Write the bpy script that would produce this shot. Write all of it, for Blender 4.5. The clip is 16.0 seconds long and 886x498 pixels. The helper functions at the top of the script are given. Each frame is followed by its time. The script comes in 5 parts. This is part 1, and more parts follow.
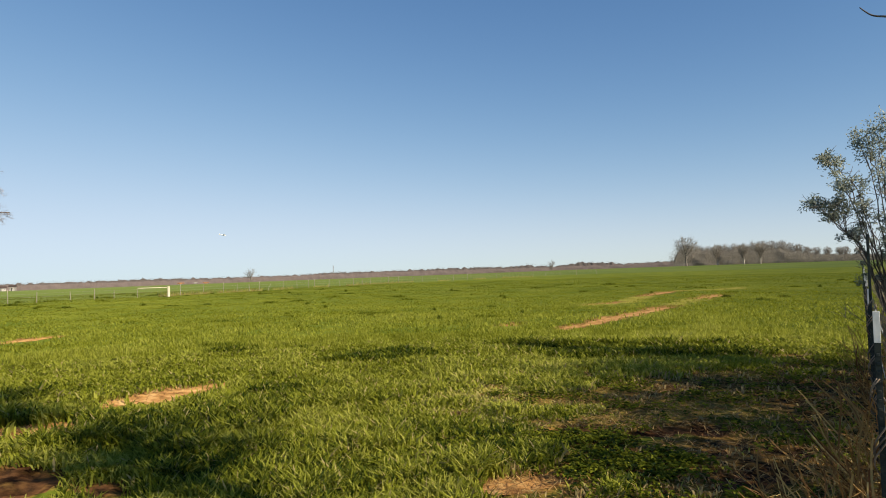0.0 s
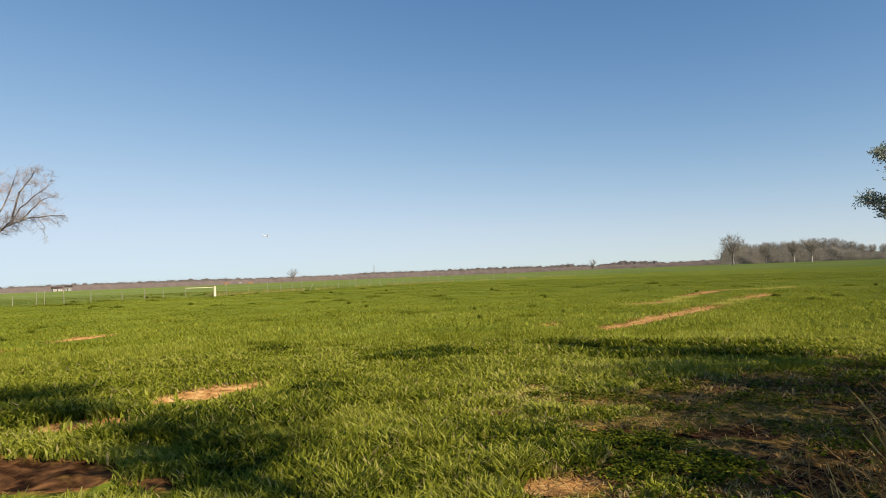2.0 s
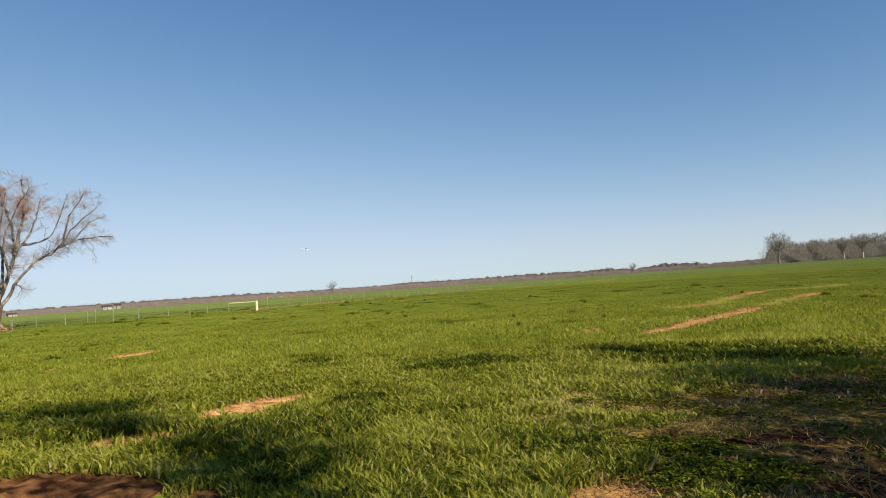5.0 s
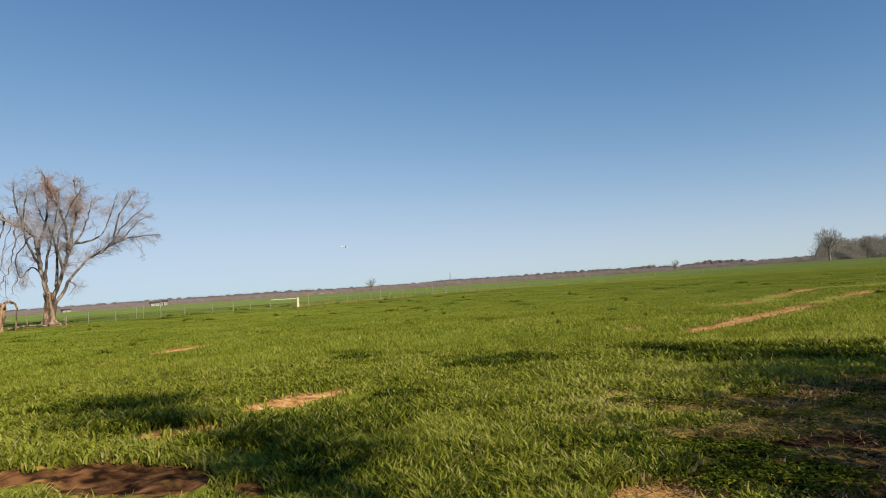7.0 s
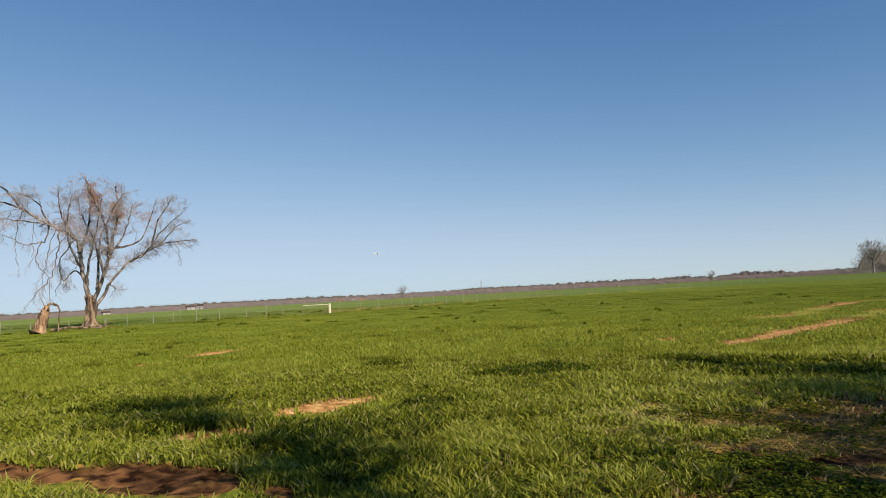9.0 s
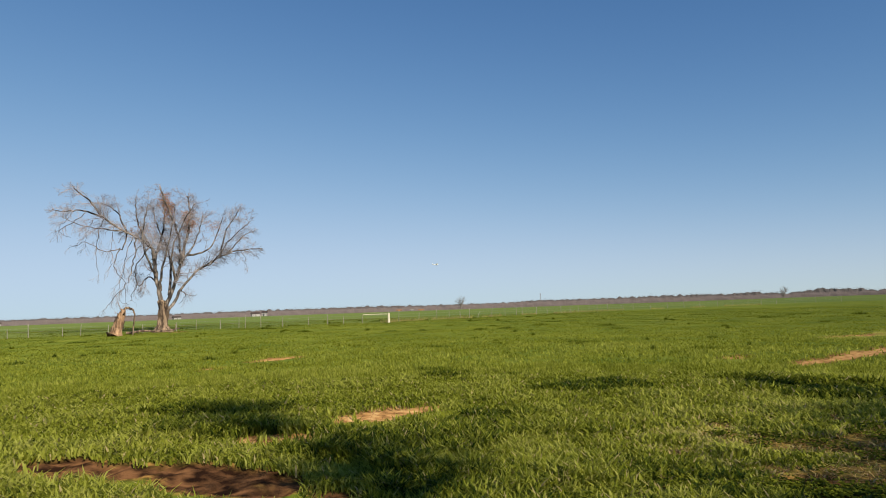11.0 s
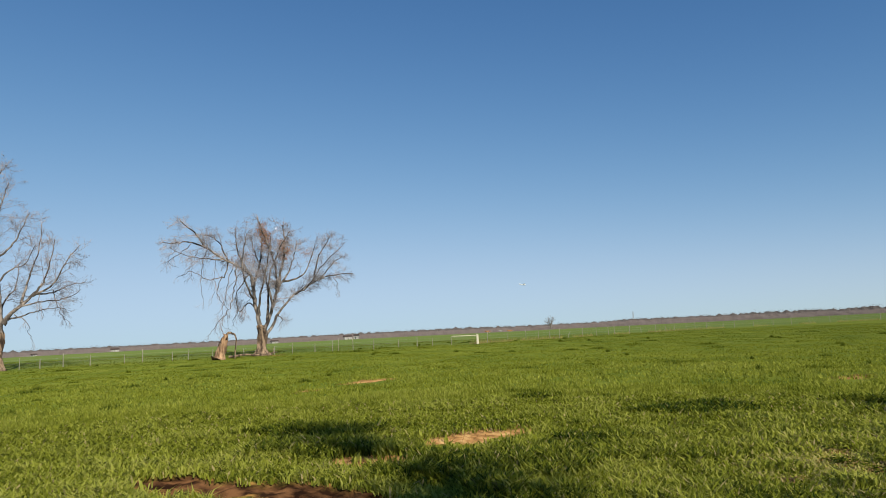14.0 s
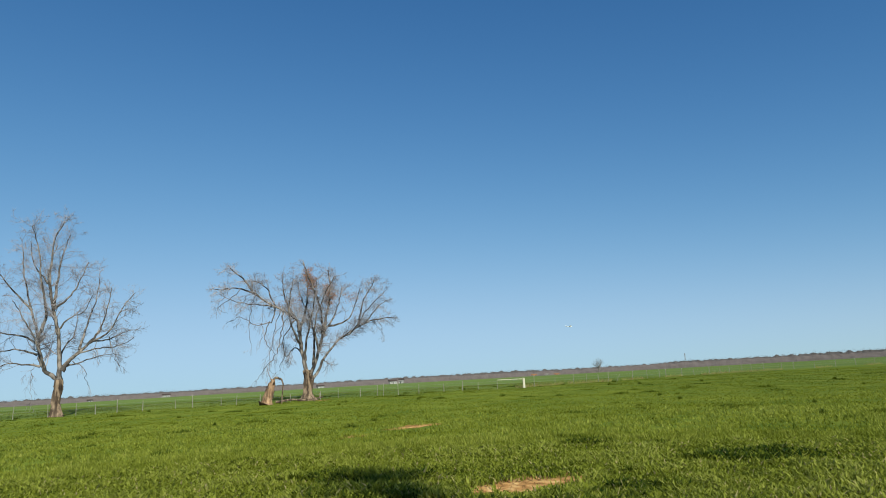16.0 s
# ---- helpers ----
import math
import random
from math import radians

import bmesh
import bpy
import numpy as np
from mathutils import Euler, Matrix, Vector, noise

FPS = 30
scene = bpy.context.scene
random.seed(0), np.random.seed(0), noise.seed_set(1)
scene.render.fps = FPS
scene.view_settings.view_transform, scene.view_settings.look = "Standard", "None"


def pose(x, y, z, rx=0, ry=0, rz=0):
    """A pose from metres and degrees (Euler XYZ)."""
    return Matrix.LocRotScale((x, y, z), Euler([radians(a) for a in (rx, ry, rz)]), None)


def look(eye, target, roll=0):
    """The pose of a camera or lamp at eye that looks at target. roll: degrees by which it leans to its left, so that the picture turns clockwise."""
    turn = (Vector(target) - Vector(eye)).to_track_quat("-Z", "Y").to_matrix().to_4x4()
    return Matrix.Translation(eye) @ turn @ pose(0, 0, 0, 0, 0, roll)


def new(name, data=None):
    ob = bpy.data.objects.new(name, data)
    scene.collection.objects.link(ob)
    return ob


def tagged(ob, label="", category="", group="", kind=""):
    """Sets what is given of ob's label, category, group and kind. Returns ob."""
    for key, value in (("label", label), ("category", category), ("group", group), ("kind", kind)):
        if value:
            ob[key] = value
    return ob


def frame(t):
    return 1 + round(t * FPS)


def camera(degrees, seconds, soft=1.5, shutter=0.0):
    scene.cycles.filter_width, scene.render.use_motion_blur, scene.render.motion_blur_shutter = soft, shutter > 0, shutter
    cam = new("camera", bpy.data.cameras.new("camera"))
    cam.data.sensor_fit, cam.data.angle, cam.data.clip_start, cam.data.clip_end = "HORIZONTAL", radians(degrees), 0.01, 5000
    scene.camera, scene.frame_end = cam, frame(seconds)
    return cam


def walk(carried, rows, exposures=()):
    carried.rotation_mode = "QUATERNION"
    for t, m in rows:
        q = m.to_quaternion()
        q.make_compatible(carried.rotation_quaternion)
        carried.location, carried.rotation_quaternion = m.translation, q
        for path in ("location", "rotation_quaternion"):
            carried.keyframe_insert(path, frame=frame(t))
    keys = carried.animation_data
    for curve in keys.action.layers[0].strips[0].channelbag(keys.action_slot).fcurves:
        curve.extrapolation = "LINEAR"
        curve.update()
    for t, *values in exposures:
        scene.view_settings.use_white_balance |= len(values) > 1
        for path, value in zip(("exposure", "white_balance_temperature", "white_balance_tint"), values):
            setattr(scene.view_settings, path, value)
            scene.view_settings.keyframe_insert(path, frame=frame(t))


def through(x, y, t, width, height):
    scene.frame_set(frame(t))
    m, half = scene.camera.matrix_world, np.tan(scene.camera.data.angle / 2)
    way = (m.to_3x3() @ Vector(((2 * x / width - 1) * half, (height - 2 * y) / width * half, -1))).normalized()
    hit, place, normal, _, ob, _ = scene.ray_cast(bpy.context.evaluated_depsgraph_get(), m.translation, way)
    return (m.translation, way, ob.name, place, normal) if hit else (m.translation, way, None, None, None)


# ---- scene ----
FOV = 69.58
cam = camera(FOV, 16.0, soft=0.95)
EYE = 1.65
PATH = [  # seconds, tilt up, lean, turn to the left: the camera is held on one spot
    (0.0, 1.90, 1.60, 0.00),
    (0.5, 1.97, 1.68, 0.53),
    (1.0, 1.80, 1.39, 2.17),
    (1.5, 1.86, 1.43, 2.57),
    (2.0, 1.96, 1.80, 3.58),
    (2.5, 1.85, 2.50, 3.85),
    (3.0, 1.77, 2.64, 3.93),
    (3.5, 1.94, 2.61, 3.45),
    (4.0, 2.09, 2.36, 5.62),
    (4.2, 2.06, 2.94, 6.14),
    (6.3, 4.46, 2.49, 9.20),
    (6.5, 3.83, 2.63, 10.87),
    (7.0, 2.84, 3.44, 10.41),
    (7.5, 3.14, 2.84, 15.94),
    (8.0, 4.17, 2.94, 14.11),
    (8.2, 3.58, 2.96, 12.89),
    (10.3, 4.25, 1.23, 15.60),
    (10.5, 4.40, 1.11, 16.43),
    (11.0, 4.89, 1.61, 18.42),
    (11.5, 5.34, 1.45, 19.46),
    (12.0, 5.53, 1.08, 20.25),
    (12.5, 6.09, 1.59, 20.76),
    (13.0, 6.28, 1.73, 23.25),
    (13.5, 6.68, 1.74, 24.39),
    (14.0, 7.05, 2.49, 26.30),
    (14.5, 7.84, 1.93, 26.77),
    (15.0, 8.58, 1.80, 28.53),
    (15.5, 9.78, 2.61, 29.71),
    (16.0, 11.07, 2.85, 30.31),
]
EXPOSURES = [(0.0, 0.65, 6600, 10), (4.0, 0.62, 6500, 10), (7.0, 0.42, 6230, 10), (8.0, 0.42, 6210, 10), (11.0, 0.36, 6110, 9), (12.5, 0.33, 5980, 8), (14.0, 0.32, 5900, 6), (15.0, 0.30, 5810, 3), (16.0, 0.26, 5430, -2)]
walk(cam, [(t, pose(0, 0, EYE, 90 + tilt, lean, turn)) for t, tilt, lean, turn in PATH], EXPOSURES)

# ---- sky and sun ----
SUN_TURN, SUN_HEIGHT = 128.0, 30.0  # clockwise from straight ahead, above the horizon
world = bpy.data.worlds.new("sky")
scene.world = world
world.use_nodes = True
wn = world.node_tree.nodes
sky = wn.new("ShaderNodeTexSky")
sky.sky_type, sky.sun_disc = "NISHITA", False
sky.sun_elevation, sky.sun_rotation = radians(SUN_HEIGHT), radians(SUN_TURN)
sky.air_density, sky.dust_density, sky.ozone_density = 0.7, 0.0, 1.2
split, join = wn.new("ShaderNodeSeparateColor"), wn.new("ShaderNodeCombineColor")  # a clear, even winter sky: less contrast from horizon to zenith
world.node_tree.links.new(sky.outputs[0], split.inputs[0])
for k, (power, gain, haze) in enumerate(((1.32, 0.717, 4.3), (1.08, 0.905, 5.5), (0.86, 1.263, 7.3))):
    stages = [("POWER", power), ("MULTIPLY", gain), ("DIVIDE", haze), ("POWER", 2.0), ("ADD", 1.0), ("POWER", -0.5)]  # x / sqrt(1 + (x / haze)^2)
    link, value, bright = split.outputs[k], None, None
    for operation, number in stages:
        value = wn.new("ShaderNodeMath")
        value.operation, value.inputs[1].default_value = operation, number
        world.node_tree.links.new(link, value.inputs[0])
        link = value.outputs[0]
        bright = link if operation == "MULTIPLY" else bright
    value = wn.new("ShaderNodeMath")
    value.operation = "MULTIPLY"
    world.node_tree.links.new(bright, value.inputs[0])
    world.node_tree.links.new(link, value.inputs[1])
    world.node_tree.links.new(value.outputs[0], join.inputs[k])
world.node_tree.links.new(join.outputs[0], wn["Background"].inputs[0])
wn["Background"].inputs[1].default_value = 0.10
sun = new("sun", bpy.data.lights.new("sun", "SUN"))
sun.data.energy, sun.data.angle, sun.data.color = 5.0, radians(0.6), (1.0, 0.88, 0.68)
TO_SUN = Vector((math.sin(radians(SUN_TURN)) * math.cos(radians(SUN_HEIGHT)),
                 math.cos(radians(SUN_TURN)) * math.cos(radians(SUN_HEIGHT)), math.sin(radians(SUN_HEIGHT))))
sun.matrix_world = look(TO_SUN * 50, (0, 0, 0))


# ---- materials ----
def material(name, rough=0.8, metal=0.0):
    m = bpy.data.materials.new(name)
    m.use_nodes = True
    b = m.node_tree.nodes["Principled BSDF"]
    b.inputs["Roughness"].default_value, b.inputs["Metallic"].default_value = rough, metal
    b.inputs["Specular IOR Level"].default_value = 0.25
    return m, m.node_tree.nodes, m.node_tree.links, b


def noise_node(nodes, links, scale, detail=4.0, coords=None, stretch=None):
    n = nodes.new("ShaderNodeTexNoise")
    n.inputs["Scale"].default_value, n.inputs["Detail"].default_value = scale, detail
    if coords is not None:
        if stretch:
            mp = nodes.new("ShaderNodeMapping")
            mp.inputs["Scale"].default_value = stretch
            links.new(coords, mp.inputs["Vector"])
            coords = mp.outputs[0]
        links.new(coords, n.inputs["Vector"])
    return n.outputs["Fac"]


def ramp(nodes, links, fac, stops):
    r = nodes.new("ShaderNodeValToRGB")
    while len(r.color_ramp.elements) < len(stops):
        r.color_ramp.elements.new(0.5)
    for e, (at, c) in zip(r.color_ramp.elements, stops):
        e.position, e.color = at, (*c, 1)
    links.new(fac, r.inputs[0])
    return r.outputs[0]


def mix(nodes, links, fac, a, b, kind="MIX"):
    n = nodes.new("ShaderNodeMix")
    n.data_type, n.blend_type = "RGBA", kind
    for socket, value in ((n.inputs[0], fac), (n.inputs[6], a), (n.inputs[7], b)):
        if isinstance(value, (int, float)):
            socket.default_value = value
        elif isinstance(value, tuple):
            socket.default_value = (*value, 1)
        else:
            links.new(value, socket)
    return n.outputs[2]


def bump(nodes, links, b, height, strength=0.5, distance=0.02):
    n = nodes.new("ShaderNodeBump")
    n.inputs["Strength"].default_value, n.inputs["Distance"].default_value = strength, distance
    links.new(height, n.inputs["Height"])
    links.new(n.outputs[0], b.inputs["Normal"])


def attribute(nodes, name):
    n = nodes.new("ShaderNodeAttribute")
    n.attribute_name = name
    return n.outputs["Fac"]


def stained(name, dark, light, scale, rough=0.85, metal=0.0, stretch=None, relief=0.4, depth=0.01, hard=0.0, bias=0.0):
    """Two colours mingled at two scales, with relief."""
    m, n, l, b = material(name, rough, metal)
    co = n.new("ShaderNodeTexCoord").outputs["Object"]
    fine = noise_node(n, l, scale, 6, co, stretch)
    coarse = noise_node(n, l, scale * 0.17, 3, co)
    c1 = ramp(n, l, fine, [(0.3 + hard + bias, dark), (0.7 - hard + bias, light)])
    c2 = ramp(n, l, coarse, [(0.35, tuple(0.6 * x for x in dark)), (0.65, light)])
    l.new(mix(n, l, 0.4, c1, c2), b.inputs["Base Color"])
    bump(n, l, b, fine, relief, depth)
    return m


GRASS_DARK, GRASS_MID, GRASS_LIGHT, STRAW = (0.026, 0.052, 0.008), (0.202, 0.218, 0.017), (0.375, 0.385, 0.060), (0.46, 0.36, 0.17)


def ground_material():
    m, n, l, b = material("meadow_soil", 0.95)
    co = n.new("ShaderNodeTexCoord").outputs["Object"]
    fine, mid, wide = noise_node(n, l, 14, 5, co), noise_node(n, l, 1.1, 5, co), noise_node(n, l, 0.06, 4, co)
    green = ramp(n, l, fine, [(0.3, (0.048, 0.070, 0.008)), (0.7, (0.112, 0.132, 0.014))])
    green2 = ramp(n, l, mid, [(0.3, (0.066, 0.090, 0.010)), (0.7, (0.130, 0.146, 0.016))])
    green3 = ramp(n, l, wide, [(0.35, (0.082, 0.108, 0.012)), (0.65, (0.138, 0.154, 0.018))])
    green4 = ramp(n, l, noise_node(n, l, 0.32, 6, co), [(0.36, (0.056, 0.084, 0.008)), (0.62, (0.156, 0.166, 0.019))])
    g = mix(n, l, 0.45, mix(n, l, 0.5, mix(n, l, 0.5, green, green2), green3), green4)
    beyond = ramp(n, l, noise_node(n, l, 0.045, 5, co), [(0.35, (0.080, 0.110, 0.026)), (0.65, (0.116, 0.142, 0.034))])
    g = mix(n, l, attribute(n, "beyond"), g, beyond)
    g = mix(n, l, attribute(n, "pale"), g, ramp(n, l, fine, [(0.3, (0.16, 0.145, 0.022)), (0.7, (0.30, 0.26, 0.06))]))
    # dry and mud ramps start near black, putting deep shade into the ground colour
    dry = ramp(n, l, noise_node(n, l, 9, 6, co), [(0.40, (0.013, 0.007, 0.003)), (0.64, (0.27, 0.148, 0.040))])
    soil = ramp(n, l, noise_node(n, l, 6, 7, co), [(0.3, (0.15, 0.074, 0.026)), (0.5, (0.35, 0.188, 0.068)), (0.75, (0.52, 0.345, 0.15))])
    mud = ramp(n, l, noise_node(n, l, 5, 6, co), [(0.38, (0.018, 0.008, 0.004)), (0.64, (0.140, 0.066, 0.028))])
    c = mix(n, l, attribute(n, "dry"), g, dry)
    c = mix(n, l, attribute(n, "soil"), c, soil)
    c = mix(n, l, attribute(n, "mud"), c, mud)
    l.new(c, b.inputs["Base Color"])
    b.inputs["Diffuse Roughness"].default_value = 1.0
    b.inputs["Specular IOR Level"].default_value = 0.03
    bump(n, l, b, noise_node(n, l, 22, 6, co), 0.6, 0.03)
    return m


def leaf_material(name, stops, rough=0.6, through=0.35, gloss=0.25):
    """Thin leaves and blades: colour by the tint that each carries, some light shining through."""
    m, n, l, b = material(name, rough)
    b.inputs["Specular IOR Level"].default_value = gloss
    c = ramp(n, l, attribute(n, "tint"), stops)
    l.new(c, b.inputs["Base Color"])
    t = n.new("ShaderNodeBsdfTranslucent")
    l.new(c, t.inputs["Color"])
    mx = n.new("ShaderNodeMixShader")
    mx.inputs[0].default_value = through
    l.new(b.outputs[0], mx.inputs[1])
    l.new(t.outputs[0], mx.inputs[2])
    l.new(mx.outputs[0], n["Material Output"].inputs["Surface"])
    return m


GROUND = ground_material()
GRASS = leaf_material("grass_blades", [(0.0, GRASS_DARK), (0.4, GRASS_MID), (0.72, GRASS_LIGHT), (0.85, STRAW), (1.0, (0.25, 0.145, 0.058))], 0.6, 0.48, 0.05)
EVERGREEN = leaf_material("evergreen_leaves", [(0.0, (0.070, 0.092, 0.066)), (0.6, (0.225, 0.255, 0.200)), (1.0, (0.40, 0.41, 0.30))], 0.5, 0.42, 0.4)
DEAD_LEAF = leaf_material("dead_leaves", [(0.0, (0.22, 0.100, 0.046)), (1.0, (0.50, 0.255, 0.125))], 0.8, 0.3)
WEED = leaf_material("dry_weeds", [(0.0, (0.14, 0.062, 0.022)), (0.5, (0.36, 0.195, 0.062)), (1.0, (0.56, 0.39, 0.14))], 0.8, 0.2)
WOODS = leaf_material("bare_woods", [(0.0, (0.205, 0.160, 0.148)), (0.5, (0.245, 0.196, 0.182)), (1.0, (0.29, 0.236, 0.220))], 0.95, 0.45)
THICKET = leaf_material("bare_thicket", [(0.0, (0.185, 0.162, 0.134)), (0.5, (0.245, 0.218, 0.180)), (1.0, (0.31, 0.28, 0.235))], 0.95, 0.45)
PINES = leaf_material("pine_woods", [(0.0, (0.120, 0.106, 0.102)), (1.0, (0.185, 0.155, 0.146))], 0.95, 0.4)
BARK = stained("grey_brown_bark", (0.036, 0.023, 0.016), (0.38, 0.265, 0.170), 4.0, 0.95, stretch=(1, 1, 0.22), relief=1.0, depth=0.08, hard=0.14, bias=0.03)
LIMB_BARK = stained("limb_bark", (0.016, 0.013, 0.012), (0.31, 0.255, 0.21), 3.2, 0.95, stretch=(1, 1, 0.4), relief=1.0, depth=0.05, hard=0.14, bias=0.03)
BARK_DARK = stained("dark_bark", (0.055, 0.045, 0.038), (0.20, 0.165, 0.135), 10, 0.95, stretch=(1, 1, 0.3), relief=0.7, depth=0.03)
TWIG = stained("twig_bark", (0.16, 0.136, 0.132), (0.47, 0.41, 0.402), 1.6, 0.95, hard=0.10)
BARE_TREE = stained("far_bare_bark", (0.145, 0.126, 0.104), (0.27, 0.238, 0.20), 3, 0.95)
PALE_TRUNK = stained("pale_trunk_bark", (0.30, 0.26, 0.21), (0.52, 0.47, 0.40), 3, 0.95)
ROTTEN = stained("rotten_wood", (0.10, 0.048, 0.024), (0.50, 0.32, 0.18), 6, 0.95, stretch=(1, 1, 0.2), relief=1.0, depth=0.06)
POST_WOOD = stained("weathered_post", (0.20, 0.18, 0.13), (0.42, 0.39, 0.29), 12, 0.9, stretch=(1, 1, 0.2), relief=0.5)
CREAM_WOOD = stained("cream_timber", (0.50, 0.43, 0.30), (0.74, 0.68, 0.52), 8, 0.85, stretch=(1, 1, 0.2))
POST_DARK = stained("dark_green_steel", (0.018, 0.024, 0.022), (0.060, 0.070, 0.064), 14, 0.55, 0.3)
POST_WHITE = stained("chipped_white_paint", (0.70, 0.69, 0.65), (0.88, 0.87, 0.84), 18, 0.6)
WIRE = stained("galvanised_wire", (0.20, 0.20, 0.20), (0.42, 0.42, 0.41), 30, 0.45, 0.8)
VINE = stained("pale_vine", (0.11, 0.080, 0.058), (0.38, 0.30, 0.225), 16, 0.95)
SIDING = stained("white_siding", (0.30, 0.27, 0.24), (0.46, 0.43, 0.39), 2, 0.7)
ROOF = stained("brown_roofing", (0.045, 0.032, 0.028), (0.12, 0.085, 0.070), 2, 0.9)
ORANGE = stained("faded_orange_paint", (0.30, 0.13, 0.05), (0.48, 0.24, 0.10), 2, 0.6)
RUBBER = stained("black_rubber", (0.012, 0.012, 0.012), (0.035, 0.034, 0.032), 20, 0.8)
GLASS_DARK, *_rest = material("dark_window", 0.12)
_rest[2].inputs["Base Color"].default_value = (0.03, 0.035, 0.04, 1)
YELLOW = stained("yellow_paint", (0.60, 0.42, 0.05), (0.80, 0.60, 0.10), 3, 0.4)
WHITE = stained("white_paint", (0.66, 0.66, 0.64), (0.82, 0.82, 0.80), 3, 0.4)


# ---- lie of the land ----
rng = np.random.default_rng(7)
LATTICE = rng.random((256, 256))


def value_noise(x, y):
    """Smooth noise from 0 to 1, one lattice step a metre."""
    xi, yi = np.floor(x).astype(int), np.floor(y).astype(int)
    fx, fy = x - xi, y - yi
    fx, fy = fx * fx * (3 - 2 * fx), fy * fy * (3 - 2 * fy)
    a, b = LATTICE[xi & 255, yi & 255], LATTICE[(xi + 1) & 255, yi & 255]
    c, d = LATTICE[xi & 255, (yi + 1) & 255], LATTICE[(xi + 1) & 255, (yi + 1) & 255]
    return (a * (1 - fx) + b * fx) * (1 - fy) + (c * (1 - fx) + d * fx) * fy


def cloud(x, y, size):
    x, y = x / size, y / size
    return (value_noise(x, y) + 0.5 * value_noise(2.1 * x + 17, 2.1 * y + 5) + 0.25 * value_noise(4.3 * x + 3, 4.3 * y + 31)) / 1.75


def step(a, b, v):
    s = np.clip((v - a) / (b - a), 0, 1)
    return s * s * (3 - 2 * s)


def ground_z(x, y):
    """Height of the ground: level round the camera, falling away to the left, rising a little to the right."""
    x, y = np.asarray(x, float), np.asarray(y, float)
    r, turn = np.hypot(x, y), np.degrees(np.arctan2(-x, y))
    dip = np.interp(turn, [-180, -60, -33, -20, -10, 0, 10, 20, 35, 63, 110, 180], [-0.5, -0.25, -0.13, -0.22, -0.30, -0.42, -0.50, -0.58, -0.65, -0.80, -0.7, -0.5])
    far = 1.65 + np.maximum(r, 300) * np.tan(np.radians(dip))
    z = step(55, 300, r) * far - np.maximum(r - 320, 0) * 0.004
    bumps = 0.07 * (cloud(x + 40, y + 11, 2.6) - 0.5) + 0.16 * (cloud(x - 9, y + 60, 11) - 0.5)
    return z + bumps * step(1.5, 5, r) * (1 - step(60, 140, r))


# bare places as strokes: from, to, half width
SOIL = [(-4.45, 8.75, -3.55, 9.75, 0.38), (3.23, 17.39, 4.45, 18.85, 0.29), (4.45, 18.85, 5.63, 20.43, 0.33), (5.63, 20.43, 8.54, 24.63, 0.43), (6.55, 27.33, 7.61, 28.14, 0.28),
        (10.70, 34.06, 14.43, 39.21, 0.36), (11.78, 29.33, 14.52, 33.49, 0.36), (1.75, 18.7, 1.95, 18.8, 0.35), (0.30, 5.06, 0.95, 5.28, 0.19),
        (-12.2, 17.9, -11.9, 19.6, 0.30), (-12.2, 15.2, -12.2, 16.0, 0.22), (-4.95, 7.1, -4.45, 7.3, 0.30), (-36.6, 41.9, -37.4, 41.6, 0.6)]
# mud at the left; the right-hand strokes are small dark patches
MUD_AND_DARK = [(-6.3, 5.62, -3.5, 5.66, 0.40), (-4.6, 5.3, -3.5, 5.3, 0.30), (-3.0, 5.32, -2.7, 5.25, 0.22), (1.35, 6.5, 1.8, 6.4, 0.22), (1.8, 6.42, 2.7, 6.7, 0.20), (2.2, 4.9, 2.7, 5.2, 0.2)]
DRY = [(2.1, 5.3, 6.0, 9.6, 1.6), (2.5, 8.2, 5.8, 9.2, 1.5), (2.2, 4.2, 4.4, 6.2, 1.3), (0.7, 5.0, 1.8, 5.5, 0.7), (1.5, 4.2, 3.0, 5.0, 1.0)]
# lush tufts; strokes under the tree and shrub shadows also paint in that shade
LUSH_SHADE = [(-1.45, 12.2, -0.85, 12.5, 0.58), (-4.3, 7.1, -2.8, 7.0, 0.5), (-2.9, 6.5, -2.3, 5.7, 0.45), (-7.6, 8.6, -6.2, 8.9, 0.55), (-6.4, 7.4, -5.4, 7.6, 0.5), (2.2, 13.2, 4.0, 12.7, 0.7), (1.6, 12.5, 5.2, 11.8, 0.7),
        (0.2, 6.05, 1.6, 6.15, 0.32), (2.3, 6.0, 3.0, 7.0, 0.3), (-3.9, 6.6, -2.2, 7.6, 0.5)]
OLIVE = [(0.6, 8.2, 2.2, 7.6, 0.9), (0.5, 7.1, 1.5, 6.9, 0.5), (8.87, 25.25, 11.97, 29.80, 0.55), (14.48, 39.17, 20.33, 41.99, 0.60), (7.76, 28.06, 10.27, 32.90, 0.60), (6.28, 27.03, 6.55, 27.33, 0.60)]  # short yellowish sward
WEEDY = [(0.0, 6.05, 1.6, 6.15, 0.34), (-0.9, 5.65, -0.3, 5.8, 0.30), (1.1, 5.35, 1.9, 5.5, 0.35), (2.2, 12.9, 3.6, 12.5, 0.6)]  # low broad-leaved weeds
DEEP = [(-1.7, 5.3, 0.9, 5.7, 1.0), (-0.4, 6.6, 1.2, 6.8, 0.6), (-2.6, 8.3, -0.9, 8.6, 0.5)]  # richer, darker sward
